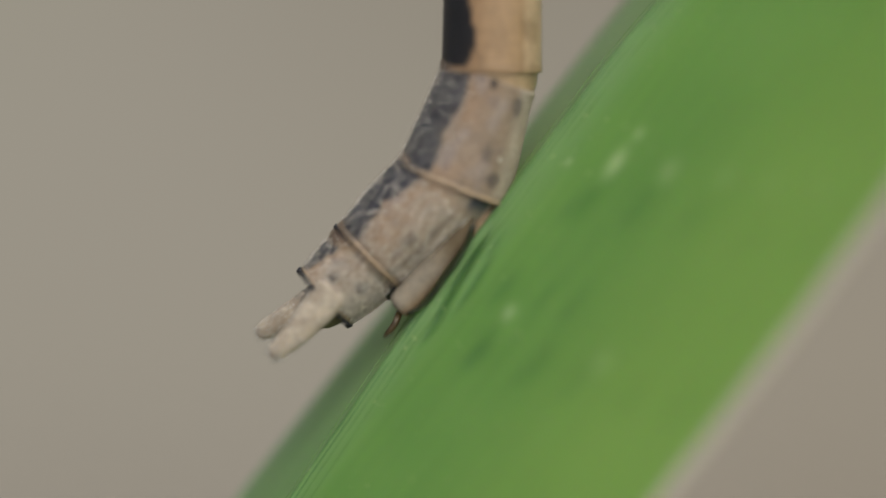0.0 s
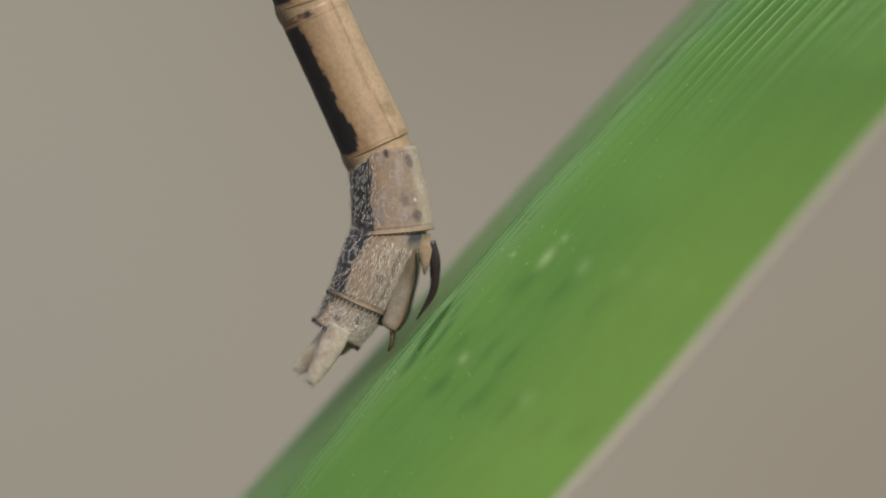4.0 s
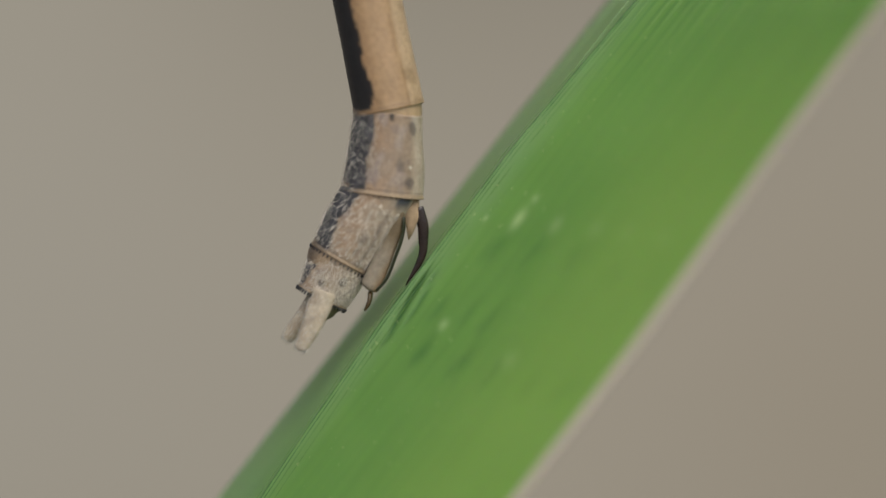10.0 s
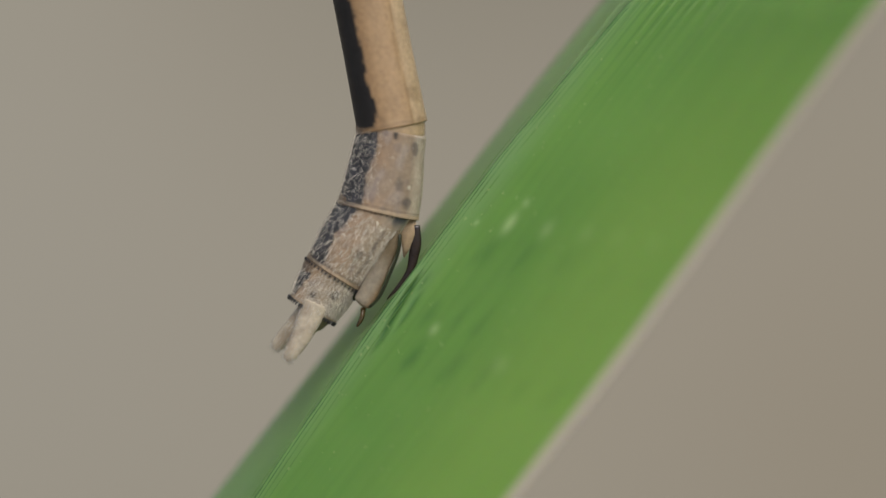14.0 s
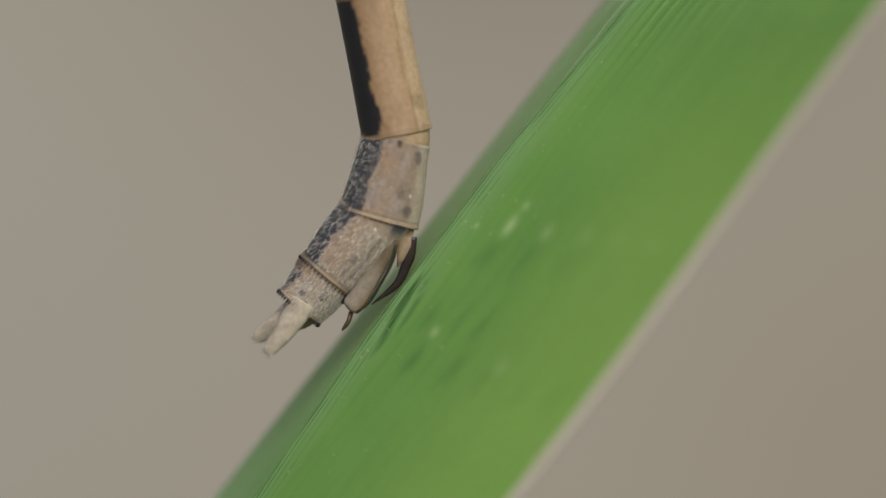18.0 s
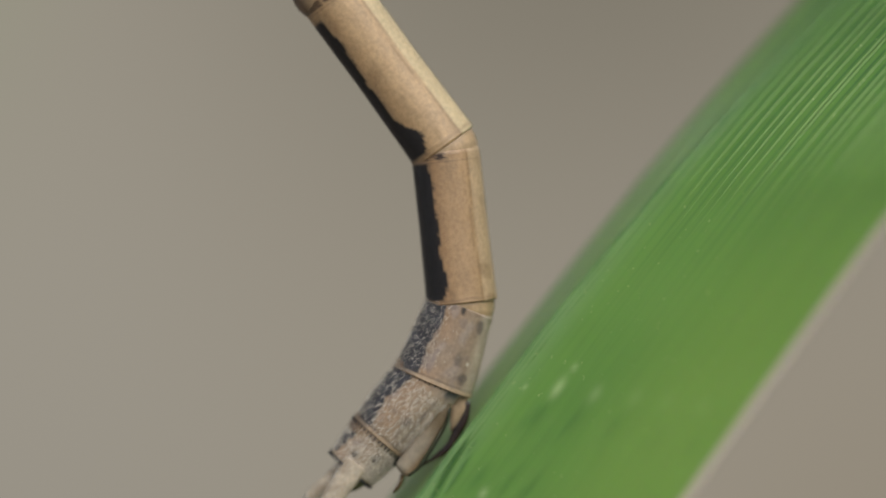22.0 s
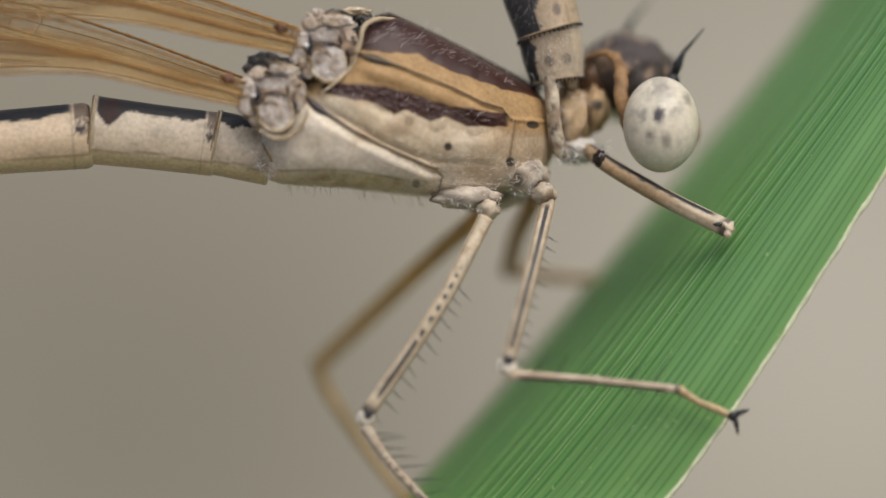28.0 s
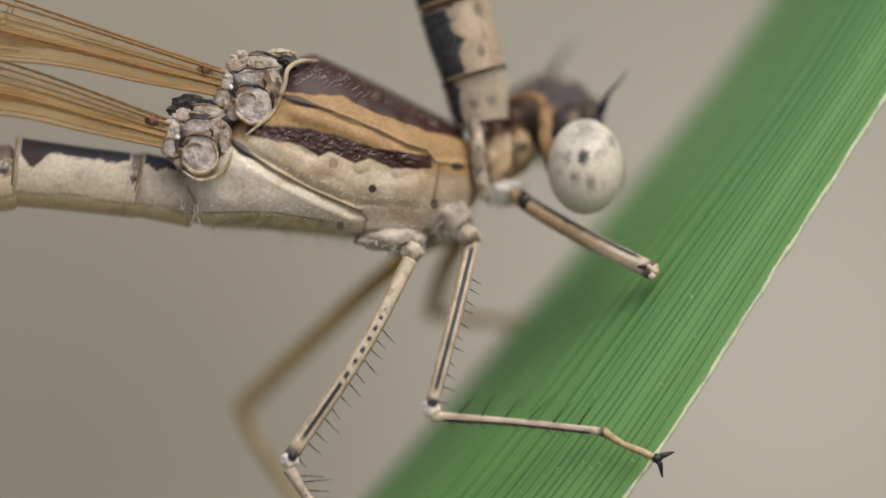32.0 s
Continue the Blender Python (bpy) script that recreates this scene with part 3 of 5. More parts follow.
def comb(length, radius, size=1.0):
    bits = []
    for i in range(42):
        s = math.tau * (i + 0.3 * noise.noise(Vector((i * 1.7, radius, 0)))) / 42
        q = Vector((length - 3 * (1 - size), math.sin(s) * (radius + 3) * 0.95, math.cos(s) * (radius + 3))) * K
        bits.append(tube([q, q + Vector((5.5 * size, 0, 0)) * K], (2.1 * size, 0.7 * size), 5))
    return join_meshes(bits)


def abdomen():
    specs = {
        3: (58, 55, 60, pattern((0.62, 0.465, 0.30), 0.60, 0.04, 0.87, 0.26, 1.0, red=0.8)),
        4: (57, 54, 60, pattern((0.58, 0.412, 0.238), 0.50, 0.10, 0.88, 0.02, 2.0)),
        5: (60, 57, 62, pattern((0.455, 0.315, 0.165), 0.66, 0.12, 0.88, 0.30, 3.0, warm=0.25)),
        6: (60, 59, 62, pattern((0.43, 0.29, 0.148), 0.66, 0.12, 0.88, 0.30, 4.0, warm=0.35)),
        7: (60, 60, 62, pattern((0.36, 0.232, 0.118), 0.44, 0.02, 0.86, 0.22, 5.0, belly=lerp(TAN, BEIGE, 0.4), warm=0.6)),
        8: (60, 62, 65, tail_pattern(((0, .2, .3, .45, .6, .8, 1), (.42, .31, .28, .39, .41, .36, .36)), (0.275, 0.203, 0.137), 6.0,
                                     ((.17, -.75, .09, .7, MARK), (.8, -.70, .09, .75, MARK), (.62, -.46, .10, .55, MARK), (.62, -.70, .035, .9, (0.62, 0.56, 0.44)), (.05, -.15, .07, .9, INK)))),
        9: (64, 63, 55, tail_pattern(((0, .25, .5, .75, 1), (.40, .46, .58, .52, .40)), (0.375, 0.285, 0.195), 7.0, ((.6, -.3, .11, .55, MARK), (.3, -.1, .07, .3, MARK)), corner=True)),
        10: (53, 51, 45, tail_pattern(((0, .5, 1), (.56, .72, .92)), (0.47, 0.39, 0.285), 8.0, ((.66, .25, .11, .8, MARK), (.42, -.42, .15, .8, MARK)))),
    }
    for k, (a, b, c, paint) in specs.items():
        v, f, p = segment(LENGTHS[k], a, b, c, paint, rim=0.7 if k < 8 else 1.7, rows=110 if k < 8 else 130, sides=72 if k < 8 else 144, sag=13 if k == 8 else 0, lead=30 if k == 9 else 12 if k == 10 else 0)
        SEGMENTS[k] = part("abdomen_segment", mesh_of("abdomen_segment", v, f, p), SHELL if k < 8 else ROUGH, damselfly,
                           label="tan tubular segment with a dark back" if k < 8 else "grey-tan pitted segment with a dark back")
        v, f = ring_mesh(c + (0.3 if k < 8 else 2.2), 0.7 if k < 8 else 0.5)
        part("joint_ring", mesh_of("joint_ring", v, f), RIM if k < 8 else OLIVE, SEGMENTS[k], at=(LENGTHS[k] * 0.985 * K, 0, 0))
        # the skin that shows where the abdomen bends
        v, f = blob((0, 0, -3 * K), (c * 1.0, c * 0.88, c * 1.0), 0.0)
        if k < 10:
            part("joint_skin", mesh_of("joint_skin", v, f, [lerp(lerp(TAN, BEIGE, 0.3), (0.10, 0.06, 0.035), 0.85 * step(0.5, 0.8, -q[2] / K / c)) for q in v]), SHELL, SEGMENTS[k], at=(LENGTHS[k] * K, 0, 0))
        if k in (8, 9, 10):
            v, f = comb(LENGTHS[k], c, {8: 0.6, 9: 1.0, 10: 1.2}[k])
            v2, f2 = down(k, specs[k][:3], {8: 1300, 9: 2100, 10: 1350}[k], LENGTHS[k])
            tagged(part("down", mesh_of("down", v2, f2), TAILHAIR, SEGMENTS[k], label="short white down on the segment"), kind="stuff")
            tagged(part("rim_comb", mesh_of("rim_comb", v, f), BLACK, SEGMENTS[k], label="fine black comb along the rim"), kind="stuff")
    s10, s9, s8 = SEGMENTS[10], SEGMENTS[9], SEGMENTS[8]
    fuzz = cuticle("downy_cuticle", 0.7, 8, 0.4, 0.22)
    for depth, lean, size in ((-36, 8, 0.97), (-10, -24, 0.95)):
        pts = smooth_line([Vector((58 + 116 * s * size, depth * (1 + 0.4 * s), lean * s + 3 * math.sin(3 * s))) * K for s in (0, .2, .45, .7, .9, .97, 1)], 36)
        v, f = tube(pts, [size * float(np.interp(i / 35, (0, .2, .45, .7, .88, .96, 1), (23, 22.5, 18, 12, 7.5, 4.2, 1.2))) for i in range(36)], 28, 0.55)
        tone = [lerp(lerp((0.46, 0.385, 0.28), (0.33, 0.265, 0.185), step(-0.1, 0.4, noise.noise(Vector(q) * 3800))), (0.30, 0.21, 0.12), 0.8 * step(160, 174, q[0] / K)) for q in v]
        cercus = part("cercus", mesh_of("cercus", v, f, tone), fuzz, s10, label="pale downy tail appendage")
        rnd, bits = random.Random(int(depth)), []
        for _ in range(200):
            i, b = rnd.randrange(2, 31), rnd.uniform(math.pi, math.tau)
            p = Vector(v[i * 28 + int(b / math.tau * 28) % 28])
            g = rnd.uniform(5, 9)
            bits.append(tube([p, p + Vector((g * .6, -1.2, rnd.uniform(-1, 1))) * K, p + Vector((g, -1.0, rnd.uniform(-1.5, 1.5))) * K], (0.3, 0.26, 0.12), 3))
        v, f = join_meshes(bits)
        tagged(part("down", mesh_of("down", v, f), HAIR, cercus, label="short white down on the appendage"), kind="stuff")
    pts = [Vector((60 + 45 * s, 0, 24)) * K for s in (0, .4, .8, 1)]
    v, f = tube(pts, (18, 15, 9, 2), 14)
    part("tail_plate", mesh_of("tail_plate", v, f, tint(v, (0.17, 0.155, 0.085))), fuzz, s10)
    # ovipositor: two valves under the ninth segment, styli and the saw
    for depth in (-30, 18):
        pts = [Vector((x, depth, z)) * K for x, z in ((5, 48), (30, 56), (80, 63), (120, 68), (144, 70), (152, 70))]
        v, f = tube(smooth_line(pts, 20), np.interp(np.linspace(0, 1, 20), (0, .2, .5, .75, .92, 1), (9, 13.5, 17, 18, 14, 4)), 24, 0.6)
        col = []
        for q in v:
            x, z = q[0] / K, q[2] / K
            # brown root, pale end; toned down to include shade from the segment above
            c = lerp((0.14, 0.10, 0.05), (0.265, 0.22, 0.155), step(40, 95, x + 14 * noise.noise(Vector(q) * 3500)))
            col.append(lerp(c, (0.22, 0.13, 0.05), step(68, 90, z)))
        part("ovipositor_valve", mesh_of("ovipositor_valve", v, f, col), fuzz, s9, label="pale downy sheath below the tail")
        # dark olive rim: the edge's own colour plus the shadow along it
        rim = [Vector((x, depth - 8, z)) * K for x, z in ((8, 60), (40, 75), (85, 84), (120, 89), (146, 84))]
        v, f = tube(smooth_line(rim, 14), [2.6] * 14, 8)
        part("valve_rim", mesh_of("valve_rim", v, f), MOSS, s9)
        v, f = blob(Vector((140, depth * 0.45, 50)) * K, (12, 9, 17), 0.3, 24, 18)
        part("stylus_base", mesh_of("stylus_base", v, f), MOSS, s9)
        v, f = tube([Vector((154, depth, 76)) * K, Vector((166, depth - 4, 82)) * K, Vector((176, depth - 6, 84)) * K, Vector((187, depth - 8, 84)) * K], (4.2, 3.6, 3.6, 1.6), 8)
        part("stylus", mesh_of("stylus", v, f), AMBERHORN, s9, label="thin amber feeler beside the sheath")
    v, f = tube([Vector((-22, -14, 56)) * K, Vector((2, -18, 72)) * K, Vector((24, -18, 82)) * K, Vector((40, -16, 88)) * K], (15, 13, 7, 1), 16, 0.5)
    root = Vector((-10, -52, 66)) * K
    part("egg_plate", mesh_of("egg_plate", [Vector(q) - root for q in v], f, tint(v, (0.33, 0.235, 0.135))), fuzz, s9, at=root, label="pointed tan plate at the root of the saw")


abdomen()


def saw_blade():
    pts = smooth_line([Vector(q) * K for q in ((0, 0, 0), (20, 0, 24), (34, 0, 36), (68, 0, 58), (124, 0, 66))], 22)
    v, f = tube(pts, [float(np.interp(i / 21, (0, .2, .5, .8, 1), (8, 10, 9.5, 6, 1))) for i in range(22)], 14, 0.45)
    ob = part("saw", mesh_of("saw", v, f), DARK, SEGMENTS[9], label="dark curved egg-laying saw")
    return ob


SAW = saw_blade()


def thorax():
    xs = (318, 335, 365, 400, 440, 480, 520, 560, 600, 650, 700, 740, 790, 826, 846, 856)
    top = (322, 300, 262, 226, 178, 132, 108, 104, 118, 143, 168, 188, 214, 234, 262, 285)
    low = (378, 392, 400, 403, 405, 406, 410, 414, 418, 421, 421, 418, 404, 384, 356, 330)
    wide = (40, 62, 84, 100, 116, 128, 138, 144, 148, 150, 146, 138, 118, 92, 66, 34)
    band1 = ((480, 501, 554, 601, 659, 753, 829), (160, 171, 177, 177, 206, 235, 248))
    band2 = ((431, 443, 542, 659, 753), (236, 230, 235, 268, 279))
    foot2 = ((431, 484, 531, 560, 577, 624, 648, 689, 759), (246, 259, 265, 285, 276, 297, 288, 303, 303))
    line1 = ((490, 577, 659, 718, 753, 768), (178, 203, 235, 262, 271, 290))
    line2 = ((405, 420, 484, 542, 630), (256, 270, 311, 341, 378))

    def relief(x, y):
        """How far the side plates stand out, with creased seams between them."""
        s2, s1 = y - np.interp(x, *line2), y - np.interp(x, *line1)
        out = 17 * step(-2, 26, s2) * step(345, 380, x) * step(648, 622, x + 0.5 * abs(y - 392)) * (1 - 0.2 * step(50, 100, s2))
        out -= 8 * math.exp(-(s2 / 4.0) ** 2) * step(402, 420, x) * step(646, 620, x)
        out += 6 * step(-2, -22, s2) * step(-70, -40, s2) * step(420, 460, x) * step(760, 700, x)
        out -= 5 * math.exp(-(s1 / 4.5) ** 2) * step(485, 520, x)
        out += 6 * step(4, 20, s1) * step(44, 24, s1) * step(485, 530, x) * step(770, 740, x)
        out -= 5 * math.exp(-((x - np.interp(y, (285, 360), (776, 765))) / 4.0) ** 2) * step(280, 300, y) * step(370, 350, y)
        return out

    def paint_at(x, y):
        w = 3.0 * noise.noise(Vector((x * .05, y * .05, 0)))
        b1 = np.interp(x, *band1) + w
        b2, f2 = np.interp(x, *band2) + w, np.interp(x, *foot2) + w
        c = lerp(CREAM, BEIGE, step(20, -10, y - np.interp(x, *line2)) * 0.65 + 0.35 + 0.5 * noise.noise(Vector((x * .02, y * .02, 4))))
        c = lerp(c, (0.36, 0.25, 0.15), 0.55 * step(0.1, 0.5, noise.noise(Vector((x * .013, y * .03, 14)))))
        c = lerp(c, (0.35, 0.24, 0.14), 0.55 * step(640, 780, x) * step(400, 340, y))
        if x > 400:
            c = lerp(c, ORANGE, max(step(b2 + 30, b2 + 4, y), step(325, 300, y) * step(740, 760, x)))
        if x > 470:
            c = lerp(c, BROWN, step(b1 + 2.5, b1 - 2.5, y) * step(476, 488, x))
        c = lerp(c, BROWN, step(b2 - 2, b2 + 3, y) * step(f2 + 3, f2 - 2, y) * step(428, 440, x) * step(767, 757, x))
        if 485 < x < 772:
            thick = 1.3 + 7 * math.exp(-((x - 525) / 26) ** 2)
            c = lerp(c, INK, 0.85 * step(thick + 1.5, thick - 0.5, abs(y - np.interp(x, *line1))))
        if 400 < x < 640:
            thick = 1.7 + 8 * math.exp(-((x - 425) / 18) ** 2)
            c = lerp(c, lerp((0.05, 0.045, 0.05), (0.16, 0.11, 0.07), step(440, 480, x)), 0.9 * step(thick + 1.5, thick - 0.5, abs(y - np.interp(x, *line2))))
        if 615 < x < 660 and y > 368:
            c = lerp(c, (0.14, 0.10, 0.07), 0.75 * step(3, 1, abs(x - np.interp(y, (372, 392, 420), (626, 646, 640)))))
        for dx, dy, r, k in ((655, 341, 7, 0.95), (767, 364, 8, 0.9), (586, 297, 9, 0.35), (808, 297, 12, 0.9), (600, 404, 7, 0.6)):
            c = lerp(c, INK, k * step(r + 2, r - 2, math.hypot(x - dx, (y - dy) * (1.8 if dx == 808 else 1))))
        # the yellowish hem under the lower plate, with the shadow of its fold painted as a dark line
        hem = np.interp(x, xs, low) - 17 - 6 * math.sin((x - 360) / 70)
        c = lerp(c, lerp((0.58, 0.49, 0.32), (0.42, 0.32, 0.17), step(-0.2, 0.4, noise.noise(Vector((x * .05, y * .08, 21))))), 0.8 * step(hem - 2, hem + 2, y) * step(345, 365, x) * step(600, 560, x))
        c = lerp(c, (0.13, 0.085, 0.045), 0.5 * step(2.4, 0.8, abs(y - hem)) * step(345, 365, x) * step(600, 560, x))
        c = lerp(c, (0.15, 0.09, 0.04), 0.7 * step(3, 1, abs(x - np.interp(y, (285, 360), (776, 765)))) * step(285, 295, y) * step(362, 352, y))
        return c

    rings, paint = [], []
    angles = [math.pi * j / 44 for j in range(44)] + [math.pi + math.pi * j / 210 for j in range(210)]
    for i in range(251):
        x = 318 + (856 - 318) * i / 250
        t, b, w = (np.interp(x, xs, q) for q in (top, low, wide))
        t = sum(np.interp(x + o, xs, top) for o in (-14, -5, 5, 14)) / 4
        ring = []
        for a in angles:
            ca, sa = math.cos(a), math.sin(a)
            y = (t + b) / 2 - (b - t) / 2 * ca
            d = w * math.copysign(abs(sa) ** 0.52, sa)
            out = relief(x, y)
            b2, f2 = np.interp(x, *band2), np.interp(x, *foot2)
            out += 5 * noise.noise(Vector((x * .09, y * .13, 3))) * step(b2 - 2, b2 + 8, y) * step(f2 + 2, f2 - 8, y) * step(430, 450, x) * step(767, 745, x)
            out += 4 * noise.noise(Vector((x * .025, y * .025, sa))) 
            d += math.copysign(out, sa) * min(1, abs(sa) * 2)
            ring.append(T(x, y, d))
            paint.append(paint_at(x, y))
        rings.append(ring)
    v, f = rings_mesh(rings)
    th = on_fly("thorax", v, f, BODY, paint, label="stout thorax striped brown, orange and cream")
    # white down on the dark stripes and along the underside
    rnd = random.Random(11)
    bits = []

    def surface(x, y):
        t, low_y, w = (np.interp(x, xs, q) for q in (top, low, wide))
        ca = min(max(((t + low_y) / 2 - y) / ((low_y - t) / 2), -0.99), 0.99)
        return -w * math.sqrt(1 - ca * ca) ** 0.52 - relief(x, y) * min(1, 2 * math.sqrt(1 - ca * ca))

    for i in range(600):
        k = i % 4
        if k == 0:
            x = rnd.uniform(505, 790)
            y = np.interp(x, xs, top) + rnd.uniform(10, 52) * (1 - (x - 500) / 420)
        elif k == 1 and i % 12 == 1:
            x = rnd.uniform(450, 745)
            y = np.interp(x, *band2) + rnd.uniform(2, 28)
        else:
            x = rnd.uniform(350, 830)
            y = rnd.uniform(max(300, np.interp(x, *line2) - 25), np.interp(x, xs, low) - 4)
        d = surface(x, y) - (7 if k == 0 else 1 if k == 1 else 5)
        if k == 0 or i % 12 == 1:
            g, s, c = rnd.uniform(5, 13), rnd.uniform(0.1, 1.0), rnd.uniform(-1.5, 1.5)
            r = (0.16, 0.13, 0.08)
        else:
            g, s, c = rnd.uniform(3, 6), rnd.uniform(-0.4, 0.8), 0
            r = (0.24, 0.2, 0.12)
        bits.append(tube([T(x, y, d + 1), T(x - g * .5, y + g * s * .5 + c, d - 2.5), T(x - g, y + g * s, d - 2)], r, 4))
    v, f = join_meshes(bits)
    tagged(on_fly("down", v, f, FLUFF, parent=th), "fine white down on the thorax", kind="stuff")
    # fine hairs that stand on the back and under the belly
    bits = []
    for i in range(130):
        x = rnd.uniform(540, 830) if i % 2 else rnd.uniform(360, 640)
        g = rnd.uniform(12, 30)
        y = np.interp(x, xs, top) if i % 2 else np.interp(x, xs, low)
        up = -1 if i % 2 else 1
        q, d = rnd.uniform(-0.2, 0.7), rnd.uniform(-40, 20)
        bits.append(tube([T(x, y - 3 * up, d), T(x + g * q * .5, y + up * g * .55, d), T(x + g * q, y + up * g * .9, d)], (0.3, 0.25, 0.12), 3))
    for i in range(90):
        x = rnd.uniform(905, 1070)
        y = 135 + ((x - 985) / 92) ** 2 * 50
        g, d, q = rnd.uniform(8, 18), rnd.uniform(-60, 60), rnd.uniform(-0.5, 0.9)
        bits.append(tube([T(x, y + 4, d), T(x + g * q * .5, y - g * .5, d), T(x + g * q, y - g, d)], (0.35, 0.28, 0.12), 3))
    v, f = join_meshes(bits)
    tagged(on_fly("back_hair", v, f, HAIR, parent=th), "fine pale hairs on back and belly", kind="stuff")
    # ridge along the back
    line = smooth_line([T(*q) for q in ((532, 106, -8), (548, 101, -8), (564, 102, -8), (650, 140, -6), (740, 184, -6), (830, 230, -6))], 30)
    v, f = tube(line, [5 if i < 7 else 4 for i in range(30)], 8)
    on_fly("back_ridge", v, f, BODY, tint(v, BROWN), th)
    hook = smooth_line([T(*q) for q in ((562, 112, -60), (530, 116, -110), (506, 132, -130), (500, 160, -140), (492, 180, -142))], 16)
    v, f = tube(hook, [4.4] * 16, 8)
    on_fly("collar_ridge", v, f, CORD, parent=th)
    # wing hinges: a pale ringed disc among small plates, dark cords drawn as gaps, and cream straps
    for cx, cy, name in ((407, 178, 0), (314, 266, 1)):
        # base tinted dark brown, which puts shade into the gaps of the hinge
        v, f = blob(T(cx + 32, cy - 6, -98), (54, 16, 52), 0.2, 48, 36, seed=name * 2.0)
        on_fly("hinge_base", v, f, BODY, [lerp((0.13, 0.085, 0.06), (0.30, 0.21, 0.14), step(-0.1, 0.4, noise.noise(q * 6000))) for q in v], th)
        for dx, dy, rx, ry, rise, stuff in ((38, 18, 27, 28, 14, KNOB), (-14, -26, 15, 17, 8, KNOB), (-17, 4, 13, 15, 6, KNOB), (32, -33, 23, 13, 10, KNOB), (52, -57, 27, 12, 6, SCLERITE),
                                            (80, -16, 11, 22, 4, SCLERITE), (8, -52, 17, 12, 2, SCLERITE), (66, -34, 13, 15, 8, SCLERITE), (4, 26, 11, 16, 2, SCLERITE)):
            v, f = blob(T(cx + dx, cy + dy, -102 - rise), (rx * 1.12, 3.6, ry * 1.12), 0.2, 40, 28, seed=dx * 0.7 + name * 4.0)
            on_fly("hinge_plate", v, f, stuff, parent=th)
        # the disc's cream rim, open above, and a brown cord drawn as the groove that curls into it
        rim = [T(cx + 38 + 31 * math.cos(a) * (1 + 0.05 * math.sin(5 * a)), cy + 18 + 32 * math.sin(a), -119) for a in [-0.9 + 4.3 * k / 39 for k in range(40)]]
        v, f = tube(rim, [1.2 + 3.0 * math.sin(math.pi * k / 39) for k in range(40)], 10)
        on_fly("hinge_rim", v, f, CREAMY, parent=th)
        curl = [T(cx + 34 + (21 - 0.45 * k) * math.cos(3.4 + 0.09 * k), cy + 12 + (20 - 0.4 * k) * math.sin(3.4 + 0.09 * k), -122) for k in range(28)]
        v, f = tube(curl, [0.4 + 1.7 * math.sin(math.pi * k / 27) for k in range(28)], 7)
        on_fly("hinge_dark_line", v, f, OLIVE, parent=th)
        # dark cords laid over the plates stand in for the shaded gaps between them
        for pts, r, stuff in ((((4, -30), (8, -16), (4, -2), (10, 6)), 4.2, BLACK), (((10, -12), (28, -17), (48, -15), (64, -6)), 2.4, DARK), (((70, -8), (73, 10), (70, 30)), 2.2, DARK),
                              (((8, -36), (26, -47), (50, -45), (74, -50)), 2.0, DARK), (((-28, -8), (-16, -12), (-2, -8)), 1.6, OLIVE), (((-2, -44), (10, -40), (22, -45)), 1.8, DARK),
                              (((54, -30), (60, -22), (58, -12)), 1.8, DARK), (((24, -68), (44, -71), (70, -66)), 1.7, OLIVE), (((-4, 14), (4, 8), (8, 16), (6, 38)), 1.6, OLIVE),
                              (((84, -38), (92, -20), (88, 4)), 1.6, OLIVE)):
            line = smooth_line([T(cx + x + 3 * noise.noise(Vector((x, name * 7, 1))), cy + y + 3 * noise.noise(Vector((y, name * 5, 2))), -121) for x, y in pts], 18)
            v, f = tube(line, [0.4 + r * math.sin(math.pi * k / 17) * (1 + 0.6 * noise.noise(Vector((k * .5, r, name)))) for k in range(18)], 8)
            on_fly("hinge_dark_line", v, f, stuff, parent=th)
        # a small white bead imitates the glint inside the black gap
        v, f = blob(T(cx - 1, cy - 13, -124), (3.4, 3, 4.2), 0.4, 14, 10)
        on_fly("hinge_gleam", v, f, FLUFF, parent=th)
        for k in range(6):
            a = k * 1.05 + 2.6 + name
            v, f = blob(T(cx + 34 + 50 * math.cos(a), cy - 8 + 48 * math.sin(a), -108), (8 + 3 * math.sin(k * 1.7), 7, 6 + 3 * math.cos(k * 2.9)), 0.6, 20, 14, seed=k * 2.1 + name)
            on_fly("hinge_knob", v, f, SCLERITE, parent=th)
        if name:
            for dx, dy, rx, ry, stuff in ((19, -74, 31, 17, GLASSY), (42, -64, 16, 13, SCLERITE), (-8, -62, 12, 9, GLASSY)):
                v, f = blob(T(cx + dx, cy + dy, -92), (rx, 16, ry), 0.3, 40, 28, seed=dx * 0.3)
                on_fly("hinge_blister", v, f, stuff, parent=th)
        else:
            for dx, dy, rx, ry, stuff in ((20, -62, 20, 16, SCLERITE), (50, -70, 24, 9, GLASSY), (84, -76, 26, 8, CREAMY), (100, -62, 16, 12, GLASSY)):
                v, f = blob(T(cx + dx, cy + dy, -92), (rx, 14, ry), 0.5, 40, 28, seed=dx * 0.3)
                on_fly("hinge_blister", v, f, stuff, parent=th)
        v, f = blob(T(cx - 46, cy - 42, -110), (13, 14, 12), 0.4, 16, 12, seed=name * 1.0)
        on_fly("wing_scale", v, f, BODY, tint(v, (0.11, 0.05, 0.03)), th)
        way = ((88, -16), (84, 8), (70, 34), (44, 56), (22, 74)) if name == 0 else ((96, 6), (86, 36), (62, 58), (34, 62), (6, 46))
        strap = smooth_line([T(cx + x, cy + y, -123) for x, y in way], 24)
        v, f = tube(strap, [1.2 + 2.4 * math.sin(math.pi * j / 23) for j in range(24)], 10)
